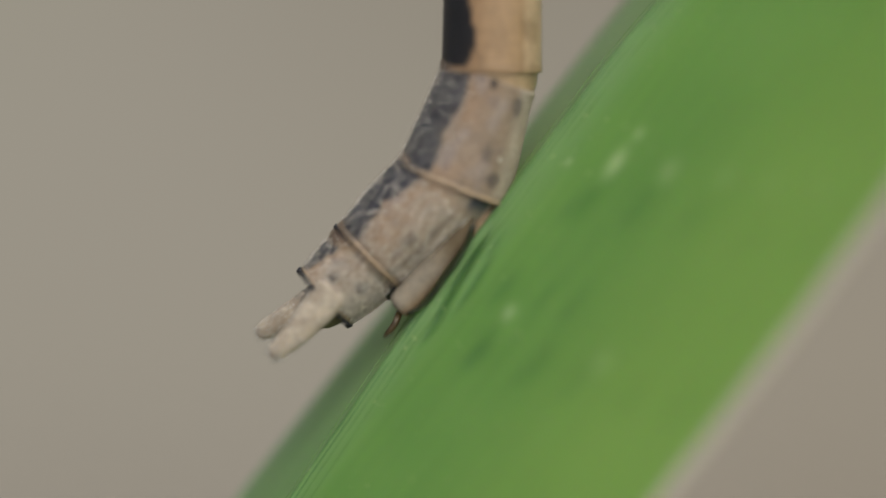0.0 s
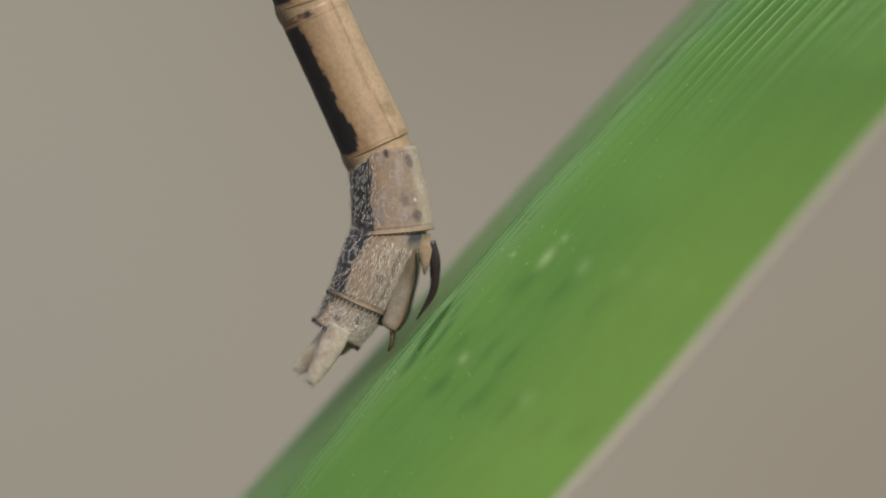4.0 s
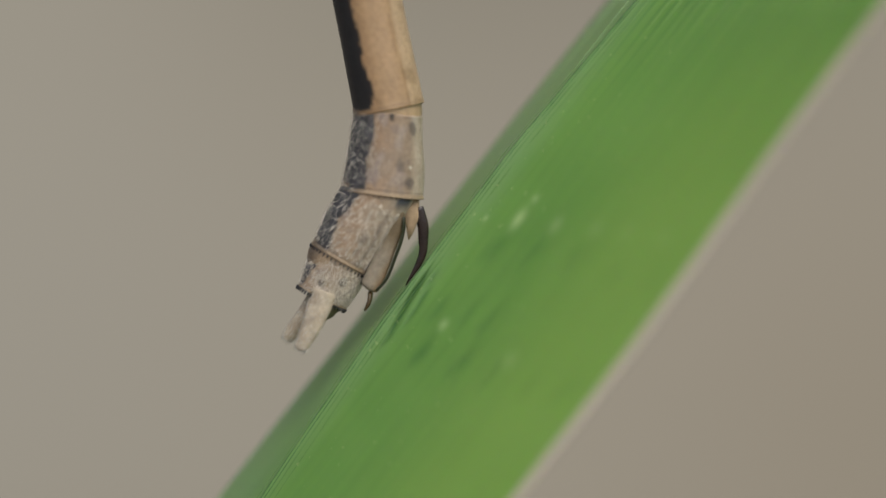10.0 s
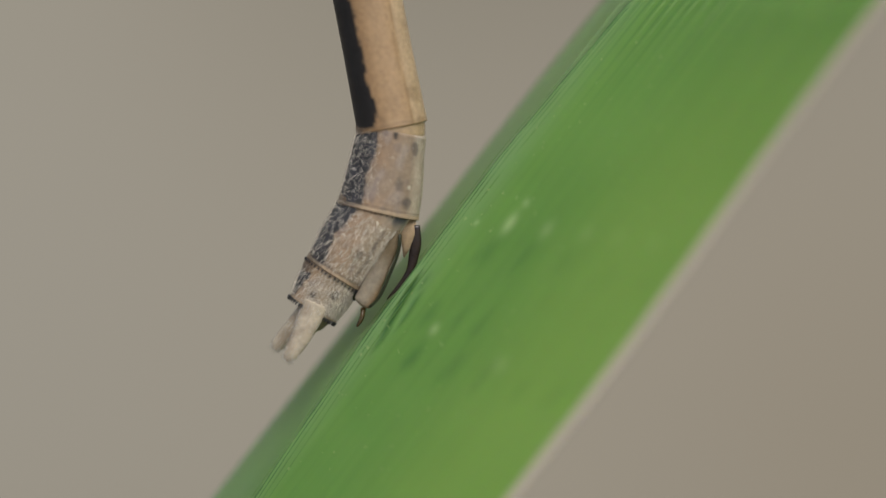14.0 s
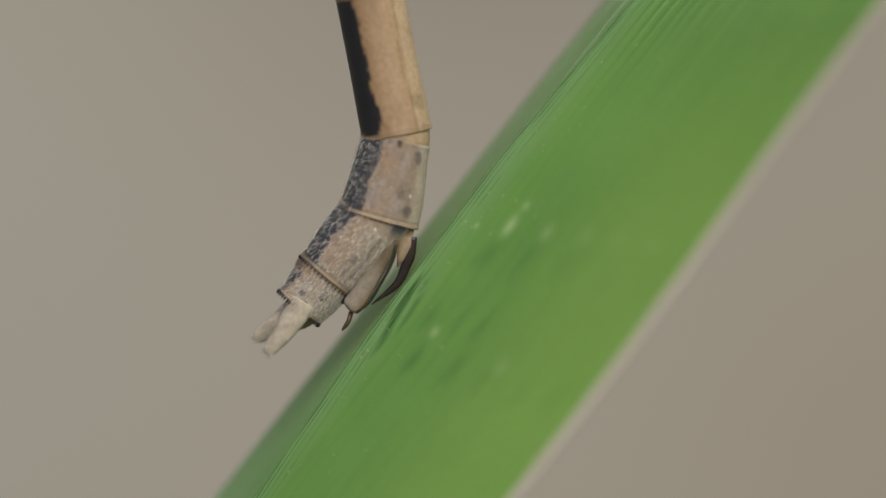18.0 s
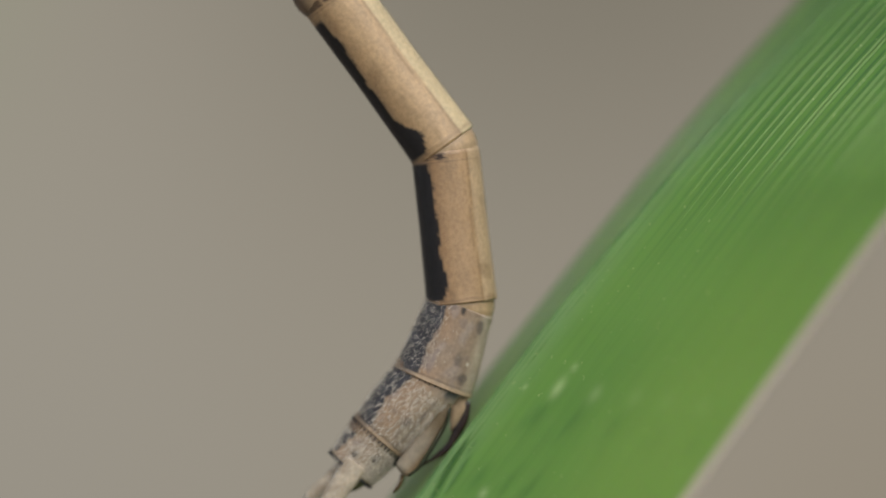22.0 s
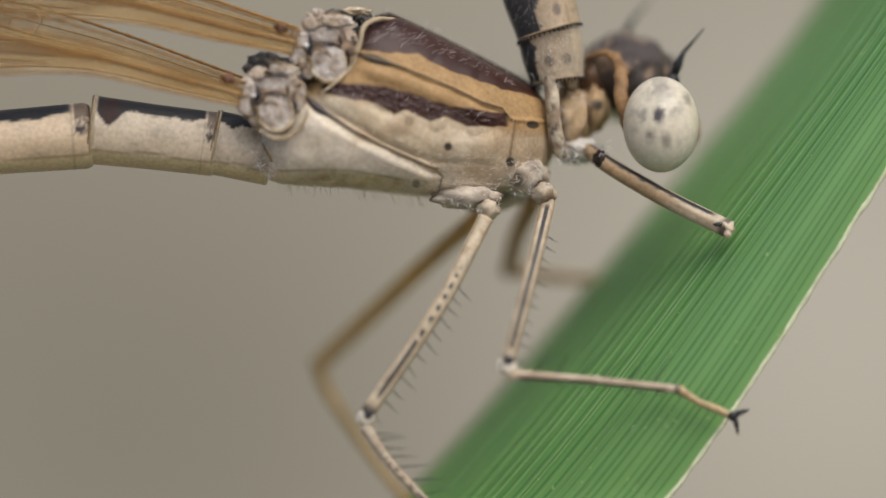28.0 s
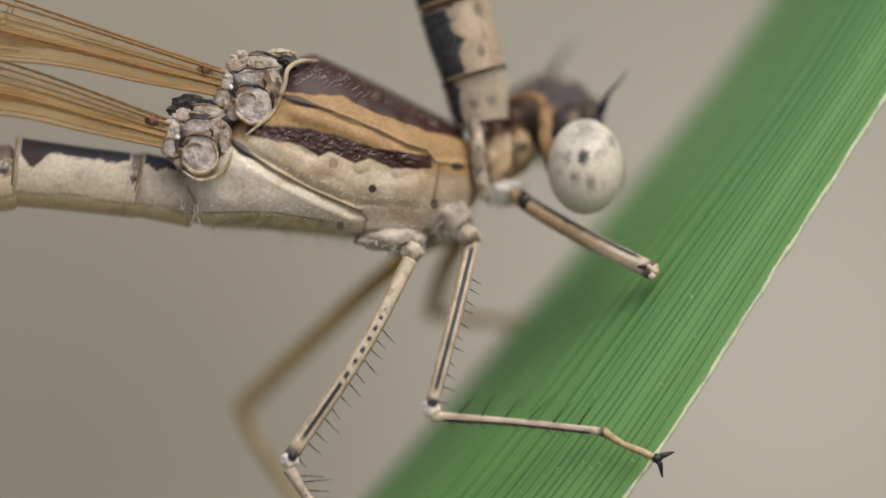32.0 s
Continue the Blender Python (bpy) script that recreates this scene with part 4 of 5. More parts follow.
        on_fly("hinge_strap", v, f, CREAMY, parent=th)
    v, f = blob(T(372, 214, -60), (60, 50, 30), 0.2, 24, 18)
    on_fly("wing_root", v, f, BODY, tint(v, (0.10, 0.085, 0.08)), th)
    # neck side plates and first two abdominal segments
    v, f = blob(T(800, 385, -70), (38, 50, 34), 0.3)
    on_fly("coxa", v, f, BODY, [lerp((0.48, 0.41, 0.32), (0.27, 0.21, 0.155), step(-0.1, 0.4, noise.noise(q * 3500))) for q in v])
    v, f = blob(T(690, 425, -70), (60, 45, 22), 0.3)
    on_fly("coxa", v, f, BODY, [lerp((0.48, 0.41, 0.32), (0.27, 0.21, 0.155), step(-0.1, 0.4, noise.noise(q * 3500))) for q in v])
    v, f = blob(T(735, 420, 60), (60, 45, 24), 0.3)
    on_fly("coxa", v, f, BODY, [lerp((0.48, 0.41, 0.32), (0.27, 0.21, 0.155), step(-0.1, 0.4, noise.noise(q * 3500))) for q in v])
    # a brown cord takes the place of the shade in the waist gap
    gap = smooth_line([T(*q) for q in ((330, 334, -66), (335, 346, -74), (341, 356, -74), (347, 368, -66))], 14)
    v, f = tube(gap, [1 + 1.8 * math.sin(math.pi * i / 13) for i in range(14)], 8)
    on_fly("waist_gap", v, f, OLIVE, parent=th)
    v, f = blob(T(333, 374, -54), (13, 8, 10), 0.5, 24, 18)
    on_fly("waist_plate", v, f, SCLERITE, parent=th)
    rnd = random.Random(21)
    bits = []
    for cx, cy, d, rx, ry, m in ((800, 392, -110, 40, 34, 42), (700, 430, -105, 60, 22, 36), (895, 345, -80, 36, 18, 40), (860, 300, -80, 16, 40, 40), (872, 352, -96, 24, 12, 34), (905, 250, -70, 22, 16, 18), (930, 345, -96, 22, 12, 24), (330, 366, -58, 14, 20, 14), (352, 388, -84, 12, 8, 8)):
        for _ in range(m):
            a, q = rnd.uniform(0, math.tau), math.sqrt(rnd.random())
            x, y = cx + rx * q * math.cos(a), cy + ry * q * math.sin(a)
            g, b = rnd.uniform(9, 22), rnd.uniform(0, math.tau)
            bits.append(tube([T(x, y, d), T(x + g * .5 * math.cos(b), y + g * .5 * math.sin(b), d - 10), T(x + g * math.cos(b + .4), y + g * math.sin(b + .4), d - 14)], (0.42, 0.34, 0.16), 3))
    v, f = join_meshes(bits)
    tagged(on_fly("down", v, f, FLUFF, parent=th), "white down round the leg roots", kind="stuff")
    return th


thorax()


def short_segments():
    for (x0, y0), (x1, y1), r, pat in (((350, 348), (245, 327), (56, 56, 56), pattern((0.56, 0.455, 0.33), 0.60, 0.3, 0.75, 0.45, 12.0, dot=True)),
                                       ((252, 331), (26, 305), (56, 57, 60), pattern((0.59, 0.475, 0.335), 0.60, 0.02, 0.86, 0.16, 13.0, red=0.9, collar=0.11))):
        length = math.hypot(x1 - x0, y1 - y0)
        v, f, p = segment(length, *r, pat, rim=2)
        ob = part("abdomen_segment", mesh_of("abdomen_segment", v, f, p), SHELL, damselfly, label="beige front segment with a dark back")
        q = T(x0, y0) - HOME
        ob.matrix_basis = pose(q.x, q.y, q.z, 0, -math.degrees(math.atan2(y0 - y1, x1 - x0)), 0)
        v, f = ring_mesh(r[2] + 0.5, 2.4)
        part("joint_ring", mesh_of("joint_ring", v, f), CORD, ob, at=(length * 0.98 * K, 0, 0))
        v, f = ring_mesh(r[2] - 0.5, 1.8)
        part("joint_ring", mesh_of("joint_ring", v, f), OLIVE, ob, at=((length * 0.98 + 5) * K, 0, 0))


short_segments()


def head():
    def eye_paint(v, c):
        out = []
        for q in v:
            x, y = (q.x - c.x) / K, -(q.z - c.z) / K
            col = (0.565, 0.495, 0.375)
            col = lerp(col, (0.50, 0.50, 0.37), step(20, 80, y))
            for dx, dy, r, k in ((-8, -14, 10, 1.0), (-7, -8, 8, 0.6), (-35, -15, 8, 0.5), (-37, -6, 5, 0.35), (18, -17, 8, 0.35), (30, -26, 8, 0.28), (-3, -53, 15, 0.34), (14, -55, 10, 0.3), (-24, -50, 9, 0.28),
                                 (43, -44, 8, 0.5), (48, -36, 5, 0.4), (-22, 24, 10, 0.38), (-23, 23, 3, 0.7), (4, 29, 10, 0.42), (7, 36, 8, 0.3), (28, 34, 6, 0.2), (-50, 12, 7, 0.25), (-52, -16, 7, 0.25), (-4, -72, 16, 0.3)):
                col = lerp(col, (0.05, 0.04, 0.04), k * step(r + 5, r - 6, math.hypot(x - dx, (y - dy) * 0.75) + 4 * noise.noise(Vector((x * .12, y * .12, 6)))))
            out.append(col)
        return out

    c = T(1035, 296, -150)
    v, f = blob(c, (67, 62, 85), 0.0, 96, 72)
    on_fly("eye", v, f, EYEBALL, eye_paint(v, c), label="pale bulging eye with dark spots")
    c = T(985, 190, 170)
    v, f = blob(c, (62, 62, 80), 0.0, 40, 30)
    on_fly("eye", v, f, EYEBALL, eye_paint(v, c), label="pale bulging eye on the far side")
    v, f = blob(T(985, 192, 40), (92, 130, 70), 0.14, 64, 50)
    col = []
    for q in v:
        m = noise.noise(q * 4200)
        col.append(lerp((0.062, 0.048, 0.042), (0.26, 0.175, 0.11), step(0.05, 0.4, m) * 0.75))
    skull = on_fly("skull", v, f, DULL, col, label="dark hairy head between the eyes")
    # the first, a dark brown lump, stands in for the hollow of the nape
    for x, y, d, rx, rd, ry, colour in ((926, 205, -6, 44, 40, 40, (0.085, 0.045, 0.022)), (1080, 296, -40, 32, 60, 52, (0.26, 0.17, 0.09)),
                                        (1000, 160, -20, 16, 16, 14, (0.20, 0.08, 0.03)), (960, 152, 40, 14, 14, 12, (0.30, 0.18, 0.08)), (1058, 214, -95, 14, 16, 14, INK)):
        v, f = blob(T(x, y, d), (rx, rd, ry), 0.2, 24, 18)
        on_fly("head_plate", v, f, BODY, tint(v, colour), skull)
    band = smooth_line([T(*q) for q in ((898, 200, -20), (912, 170, -40), (945, 164, -66), (966, 190, -100), (966, 240, -122), (976, 290, -124), (988, 318, -118))], 40)
    v, f = tube([p + Vector((1, 1, 1)) * (5 * K * noise.noise(Vector((i * .7, 0, 0)))) for i, p in enumerate(band)], [5 + 8 * step(8, 24, i) * step(41, 30, i) + 2 * noise.noise(Vector((i * .6, 3, 0))) for i in range(40)], 14, 0.6)
    on_fly("nape_band", v, f, BODY, [lerp((0.27, 0.155, 0.07), (0.17, 0.095, 0.045), step(-0.2, 0.4, noise.noise(q * 5000))) for q in v], skull, "rough orange band behind the eye")
    for x, y, d in ((1062, 205, -95), (985, 132, 120)):
        pts = [T(x, y, d), T(x + 8, y - 20, d - 4), T(x + 12, y - 30, d - 5), T(x + 18, y - 42, d - 6), T(x + 36, y - 62, d - 6), T(x + 54, y - 84, d - 6)]
        v, f = tube(pts, (7, 8, 6, 4, 2.4, 1.2), 10)
        on_fly("antenna", v, f, BLACK, label="short black antenna")
    # the ringed neck
    v, f = blob(T(880, 280, -10), (44, 74, 62), 0.2, 40, 30)
    col = []
    for q in v:
        m = noise.noise(q * 2600 + Vector((3, 0, 0)))
        col.append(lerp(lerp(ORANGE, BEIGE, 0.45), (0.05, 0.04, 0.045), step(0.12, 0.3, m)))
    neck = on_fly("neck", v, f, BODY, col, label="orange and black neck ring")
    v, f = blob(T(925, 262, -26), (26, 60, 42), 0.2, 30, 20)
    on_fly("neck_plate", v, f, BODY, [lerp(lerp(ORANGE, BEIGE, 0.3), INK, 0.9 * step(14, 8, math.hypot((q.x - T(925, 258).x) / K, (q.z - T(925, 258).z) / K))) for q in v], neck)
    v, f = blob(T(895, 335, -24), (42, 60, 26), 0.3, 30, 20)
    on_fly("neck_plate", v, f, BODY, tint(v, (0.50, 0.46, 0.40)), neck)


head()


def limb(name, pts, radii, stripe=True, tone=(0.55, 0.45, 0.32), ring=32, lean=0.0, side=1, seed=0, material=None, tip=None):
    """A stretch of a leg with a dark line along its outer face."""
    line = smooth_line(pts, 100)
    rad = [np.interp(i / 99, np.linspace(0, 1, len(radii)), radii) for i in range(100)]
    v, f = tube(line, rad, ring)
    paint = []
    for i in range(len(v)):
        a = math.tau * (i % ring) / ring
        u = (i // ring) / 99
        c = lerp(tone, GREYTAN, 0.4 * (0.5 + noise.noise(Vector((u * 6, seed, 1)))))
        c = lerp(c, (0.20, 0.125, 0.07), 0.4 * step(0.1, 0.45, noise.noise(Vector((u * 17, a * 1.2, seed + 5)))))
        if tip:
            c = lerp(c, tip, step(0.62, 0.8, u + 0.1 * noise.noise(Vector((a, u * 9, seed)))))
        if stripe:
            # a line that breaks up into spindle-shaped dashes towards the root
            swell = 1.0 if seed % 2 else max(0.0, math.sin(120 * u ** 0.8 + 0.8 * noise.noise(Vector((u * 9, seed, 4)))) + 2.2 * step(0.58, 0.80, u)) * step(0.22, 0.5, u)
            brink = 0.985 - 0.055 * min(swell, 1.0) - 0.02 * noise.noise(Vector((u * 25, seed, 6)))
            c = lerp(c, INK, step(brink, brink + 0.02, -math.sin(a + lean)) * step(0.05, 0.1, u) * step(0.95, 0.9, u) * step(0.02, 0.2, swell))
            c = lerp(c, (0.30, 0.18, 0.08), 0.6 * step(0.25, 0.05, abs(-math.sin(a + lean) - 0.55)))
            c = lerp(c, INK, step(0.965, 0.975, u) * step(-0.2, 0.4, -math.sin(a)) * 0.8)
        paint.append(c)
    return on_fly(name, v, f, material or BODY, paint), line


def bristles(parent, line, lean, length, count, a=0.1, b=0.95, depth=0.0, seed=1):
    rnd = random.Random(seed)
    for i in range(count):
        u = a + (b - a) * i / max(count - 1, 1)
        k = u * 99
        p = Vector(line[int(k)])
        g = length * rnd.uniform(0.8, 1.15)
        way = Vector((lean[0] + rnd.uniform(-.15, .15), depth + rnd.uniform(-.2, .2), -lean[1] + rnd.uniform(-.15, .15))).normalized()
        v, f = tube([p, p + way * (g * .6 * K), p + way * (g * K) + Vector((2, 0, -1)) * K], (1.35, 1.0, 0.35), 6)
        on_fly("bristle", v, f, BLACK, parent=parent)


SWING = []


def legs():
    # fore leg, its shin missing
    fe, line = limb("femur", [T(905, 330, -60), T(940, 365, -120), T(1040, 425, -130), T(1150, 484, -130)], (12, 15, 16, 16), tone=(0.33, 0.225, 0.125), seed=1, lean=-0.75, tip=(0.50, 0.41, 0.29))
    v, f = blob(T(1148, 482, -132), (13, 15, 13), 0.5, 24, 18, seed=3.0)
    on_fly("leg_stump", v, f, PALE, parent=fe)
    v, f = blob(T(1147, 494, -142), (7, 7, 7), 0.1, 18, 14)
    on_fly("stump_bead", v, f, PALE, parent=fe)
    v, f = blob(T(1133, 476, -147), (11, 3, 4), 0.2, 18, 14)
    on_fly("leg_spot", v, f, BLACK, parent=fe)
    v, f = blob(T(928, 356, -118), (12, 14, 15), 0.4, 24, 18)
    on_fly("leg_joint", v, f, DARK, parent=fe)
    # middle leg
    v, f = blob(T(828, 420, -100), (22, 30, 20), 0.3)
    on_fly("trochanter", v, f, BODY, [lerp((0.44, 0.36, 0.26), (0.22, 0.15, 0.09), step(-0.1, 0.4, noise.noise(q * 4000))) for q in v])
    fe, line = limb("femur", [T(836, 428, -95), T(800, 560, -120), T(756, 722, -152)], (13, 13, 12.5, 12), seed=3)
    bristles(fe, line, (0.75, 0.45), 30, 11, 0.25, 0.97, -0.2, 2)
    v, f = blob(T(755, 728, -152), (16, 20, 18), 0.15, 44, 34)
    on_fly("knee", v, f, BODY, [lerp(CREAM, INK, 0.95 * step(10, 7, math.hypot((q.x - T(755, 719).x) / K, (q.z - T(755, 719).z) / K))) for q in v], fe)
    v, f = blob(T(758, 719, -169), (8, 3, 8), 0.15, 20, 14)
    on_fly("knee_spot", v, f, BLACK, parent=fe)
    ti, line = limb("tibia", [T(756, 742, -152), T(900, 752, -150), T(1058, 768, -138)], (10, 7.5, 7, 7.5), tone=(0.50, 0.41, 0.31), seed=5, lean=0.7)
    bristles(ti, line, (0.62, -0.78), 62, 6, 0.16, 0.85, -0.45, 3)
    bristles(ti, line, (0.5, 0.5), 24, 10, 0.1, 0.95, -0.3, 4)
    ta, line = limb("tarsus", [T(1056, 766, -138), T(1090, 788, -134), T(1125, 802, -130), T(1152, 815, -128)], (8, 5.5, 6.5, 5.5), tone=(0.46, 0.33, 0.18), stripe=False)
    bristles(ta, line, (0.4, 0.8), 12, 8, 0.1, 0.95, -0.2, 5)
    v, f = blob(T(1152, 814, -130), (10, 8, 8), 0.3, 20, 14)
    on_fly("claw_pad", v, f, BLACK, parent=ta)
    for a, b in (((1166, 808), (1182, 803)), ((1158, 824), (1162, 847))):
        v, f = tube([T(1150, 815, -128), T(*a, -130), T(*b, -126)], (6, 5, 1.6), 8)
        on_fly("claw", v, f, BLACK, parent=ta)
    # hind leg
    v, f = blob(T(728, 450, -100), (20, 26, 18), 0.3)
    on_fly("trochanter", v, f, BODY, [lerp((0.44, 0.36, 0.26), (0.22, 0.15, 0.09), step(-0.1, 0.4, noise.noise(q * 4000))) for q in v])
    hind = SWING
    fe, line = limb("femur", [T(722, 465, -105), T(640, 620, -110), T(512, 810, -110)], (14, 13, 13, 13), seed=2)
    bristles(fe, line, (0.62, 0.78), 42, 12, 0.38, 0.98, -0.1, 6)
    v, f = blob(T(510, 818, -110), (16, 18, 16), 0.15, 44, 34)
    on_fly("knee", v, f, BODY, [lerp(CREAM, INK, 0.95 * step(10, 7, math.hypot((q.x - T(514, 813).x) / K, (q.z - T(514, 813).z) / K))) for q in v], fe)
    v, f = blob(T(514, 811, -126), (8, 3, 8), 0.15, 20, 14)
    on_fly("knee_spot", v, f, BLACK, parent=fe)
    hind.append(fe)
    ti, line = limb("tibia", [T(508, 832, -110), T(560, 905, -105), T(690, 1040, -90)], (12, 9, 8, 8), tone=(0.50, 0.41, 0.31), seed=4)
    bristles(ti, line, (0.9, -0.1), 60, 9, 0.1, 0.9, -0.1, 7)
    hind.append(ti)
    hind.append(limb("tarsus", [T(690, 1040, -90), T(750, 1085, -50), T(800, 1120, -25)], (8, 7, 6), stripe=False)[0])
    # far legs
    limb("femur", [T(735, 440, 100), T(642, 518, 300), T(442, 705, 430)], (17, 16, 15), tone=(0.50, 0.295, 0.08), seed=6, stripe=False)
    limb("tibia", [T(442, 705, 430), T(464, 767, 420), T(602, 958, 330), T(720, 1040, 190)], (13, 10, 8, 8), tone=(0.50, 0.295, 0.08), stripe=False)
    for x, y, d in ((442, 705, 430), (791, 532, 430)):
        v, f = blob(T(x, y, d), (16, 16, 16), 0.15, 20, 16)
        on_fly("knee", v, f, BODY, tint(v, (0.40, 0.27, 0.13)))
    limb("femur", [T(820, 420, 100), T(801, 474, 300), T(791, 532, 430)], (17, 16, 15), tone=(0.44, 0.28, 0.12), stripe=False)
    limb("tibia", [T(791, 532, 430), T(860, 543, 450), T(952, 548, 455), T(1024, 531, 460)], (11, 10, 9, 8), tone=(0.44, 0.28, 0.12), stripe=False)


legs()


# ---- wings ----
NET = cuticle("wing_vein", 0.5, 20, 0.1, gloss=0.1)


def wing(root, slope, length, width, depth, seed, kink):
    """A netted wing: a thin clear skin, long veins and the cross veins between them."""
    rnd = random.Random(seed)
    a = math.radians(slope)
    along, down = Vector((-math.cos(a), 0, math.sin(a))), Vector((-math.sin(a), 0, -math.cos(a)))
    start = Vector(root)

    def breadth(s):
        f = s / length
        return glide(f, (0, .066, .153, .26, .33, .46, .58, .75, .88, .96, 1), (42, 60, 82, width * .38, width * .58, width * .80, width * .93, width, width * .8, width * .42, 6))

    def at(s, q, lift=0.0):
        f = s / length
        bow = glide(f, (0, .153, .345, .5, 1), (0, *kink, 0, 60))
        return start + (along * s + down * (q * breadth(s) + bow)) * K + Vector((0, (depth * f + lift) * K, 0))

    n, m = 90, 24
    verts = [at(length * i / n, j / m, 1.5 * noise.noise(Vector((i * .3, j * .7, seed)))) for i in range(n + 1) for j in range(m + 1)]
    verts += [v + Vector((0, 1.2 * K, 0)) for v in verts]
    k = (n + 1) * (m + 1)
    faces = []
    for i in range(n):
        for j in range(m):
            p = i * (m + 1) + j
            faces.append((p, p + 1, p + m + 2, p + m + 1))
            faces.append((k + p, k + p + m + 1, k + p + m + 2, k + p + 1))
    skin = []
    for k in range(len(verts)):
        i, j = divmod(k % ((n + 1) * (m + 1)), m + 1)
        q = j / m
        a = np.interp(i / n, (0, .15, .28, .4, .6, 1), (.62, .46, .27, .15, .08, .04))
        a *= np.interp(q, (0, .18, .3, .45, .6, .8, 1), (.22, .26, .75, 1.0, .6, .9, .55)) * (1 + 0.5 * noise.noise(Vector((q * 6, i * 0.02, seed * 3.0))))
        skin.append((a, a, a))
    whole = on_fly("wing", verts, faces, MEMBRANE, skin, label="clear amber wing netted with dark veins")
    whole.visible_shadow = False
    # each long vein: where it runs near the root and further out, its end, its place at the tip, its start and its thickness
    rails = ((0.0, 0.0, 1.0, 0.0, 0.0, 2.8), (0.3, 0.11, 0.345, 0.11, 0.0, 1.7), (0.55, 0.19, 0.95, 0.11, 0.0, 2.8), (0.60, 0.28, 0.97, 0.22, 0.04, 1.7), (0.62, 0.38, 0.97, 0.34, 0.12, 1.5),
             (0.64, 0.49, 0.96, 0.46, 0.14, 1.4), (0.66, 0.60, 0.96, 0.58, 0.16, 1.2), (0.80, 0.71, 0.95, 0.70, 0.18, 1.3), (0.95, 0.81, 0.92, 0.81, 0.20, 1.3), (1.0, 0.91, 0.88, 0.91, 0.22, 1.2), (1.0, 1.0, 1.0, 1.0, 0.0, 1.9))
    cell = 27.0
    zigzag = {5: 13, 6: 9, 7: 20, 8: 18}

    def rail(i, s):
        near, mid, _, tip, _, _ = rails[i]
        f = s / length
        q = near + (mid - near) * step(0.12, 0.36, f)
        q += (tip - mid) * step(0.5, 1.0, f)
        if i in zigzag:
            # some of the lower veins run in a zigzag, so that the cells close like a honeycomb
            w = (s / cell + i) % 2.0
            q += (abs(w - 1.0) - 0.5) * zigzag[i] / breadth(s) * step(0.22, 0.42, f) * (1 + 0.5 * noise.noise(Vector((s * 0.02, i, seed))))
        if 3 <= i <= 9:
            q += 0.016 * noise.noise(Vector((s * 0.018, i, seed))) + 0.008 * noise.noise(Vector((s * 0.07, i, seed + 4)))
        return q

    def shade(f, i):
        return lerp((0.29, 0.155, 0.05), (0.026, 0.015, 0.008), step(0.18, 0.36, f) * (1 if i > 2 else 0.8))

    for i, (_, _, end, _, begin, r) in enumerate(rails):
        first, count = int(length * begin / (cell / 2)), int(length * end / (cell / 2))
        pts = [at(cell / 2 * j, rail(i, cell / 2 * j), -1) for j in range(first, count + 1)]
        v, f = tube(pts, [r * (1.3 - 0.65 * j / count) * (0.8 - 0.2 * step(0.2, 0.36, j / count * end)) * ((1.25 if j % 2 else 0.75) if i == 0 else 1.0) for j in range(first, count + 1)], 5)
        on_fly("long_vein", v, f, NET, [lerp(shade((first + k // 5) / count * end, i), (0.16, 0.085, 0.03), 0.35) for k in range(len(v))], whole)
    bits, tones = [], []

    def cross(a, b, r, f, i):
        v, q = tube([a, b], (r, r), 4)
        bits.append((v, q))
        tones.extend([shade(f, i)] * len(v))

    for i in range(len(rails) - 1):
        stop = length * min(rails[i][2], rails[i + 1][2], 0.97)
        if i in zigzag or i + 1 in zigzag:
            k = int(length * (0.20 + 0.025 * (9 - i)) / cell)
            while (k + 1) * cell < stop:
                if (k + i) % 2 == 0 or (k * cell < length * 0.3 and k % 3 == 0):
                    s, t = k * cell + rnd.uniform(-4, 4), k * cell + rnd.uniform(-8, 8)
                    cross(at(s, rail(i, s), -1), at(t, rail(i + 1, t), -1), 0.9, s / length, i)
                k += 1
        else:
            s = length * (0.20 if i < 2 else 0.24 + 0.02 * min(i, 5))
            while s < stop:
                t = s + (rnd.uniform(-5, 5) if i < 6 else rnd.uniform(4, 16))
                cross(at(s, rail(i, s), -1), at(t, rail(i + 1, t), -1), 0.95, s / length, i)
                s += rnd.uniform(34, 52)
    v, f = join_meshes(bits)
    tagged(on_fly("venation", v, f, NET, tones, whole), "net of fine dark cross veins", kind="stuff")
    # the node: a dark knot on the front edge and a short bar behind it
    v, f = blob(at(length * 0.352, 0.07, -3), (15, 5, 8), 0.35, 20, 12, seed=seed)
    on_fly("wing_node", v, f, DARK, parent=whole)
    v, f = tube([at(length * (0.352 + o), q, -2) for o, q in ((0.002, 0.06), (0.008, 0.14), (0.004, 0.21), (0.018, 0.27))], (3.4, 2.6, 3.0, 1.0), 8)
    on_fly("node_bar", v, f, DARK, parent=whole)


wing(T(396, 140, -118), 19.2, 1980, 384, -90, 1, (9, 24))
wing(T(300, 231, -116), 16.4, 1930, 388, -95, 2, (-11, 11))
wing(T(404, 132, -36), 20.6, 1975, 378, -110, 3, (12, 22))
wing(T(310, 221, -34), 17.9, 1920, 380, -115, 4, (-8, 9))


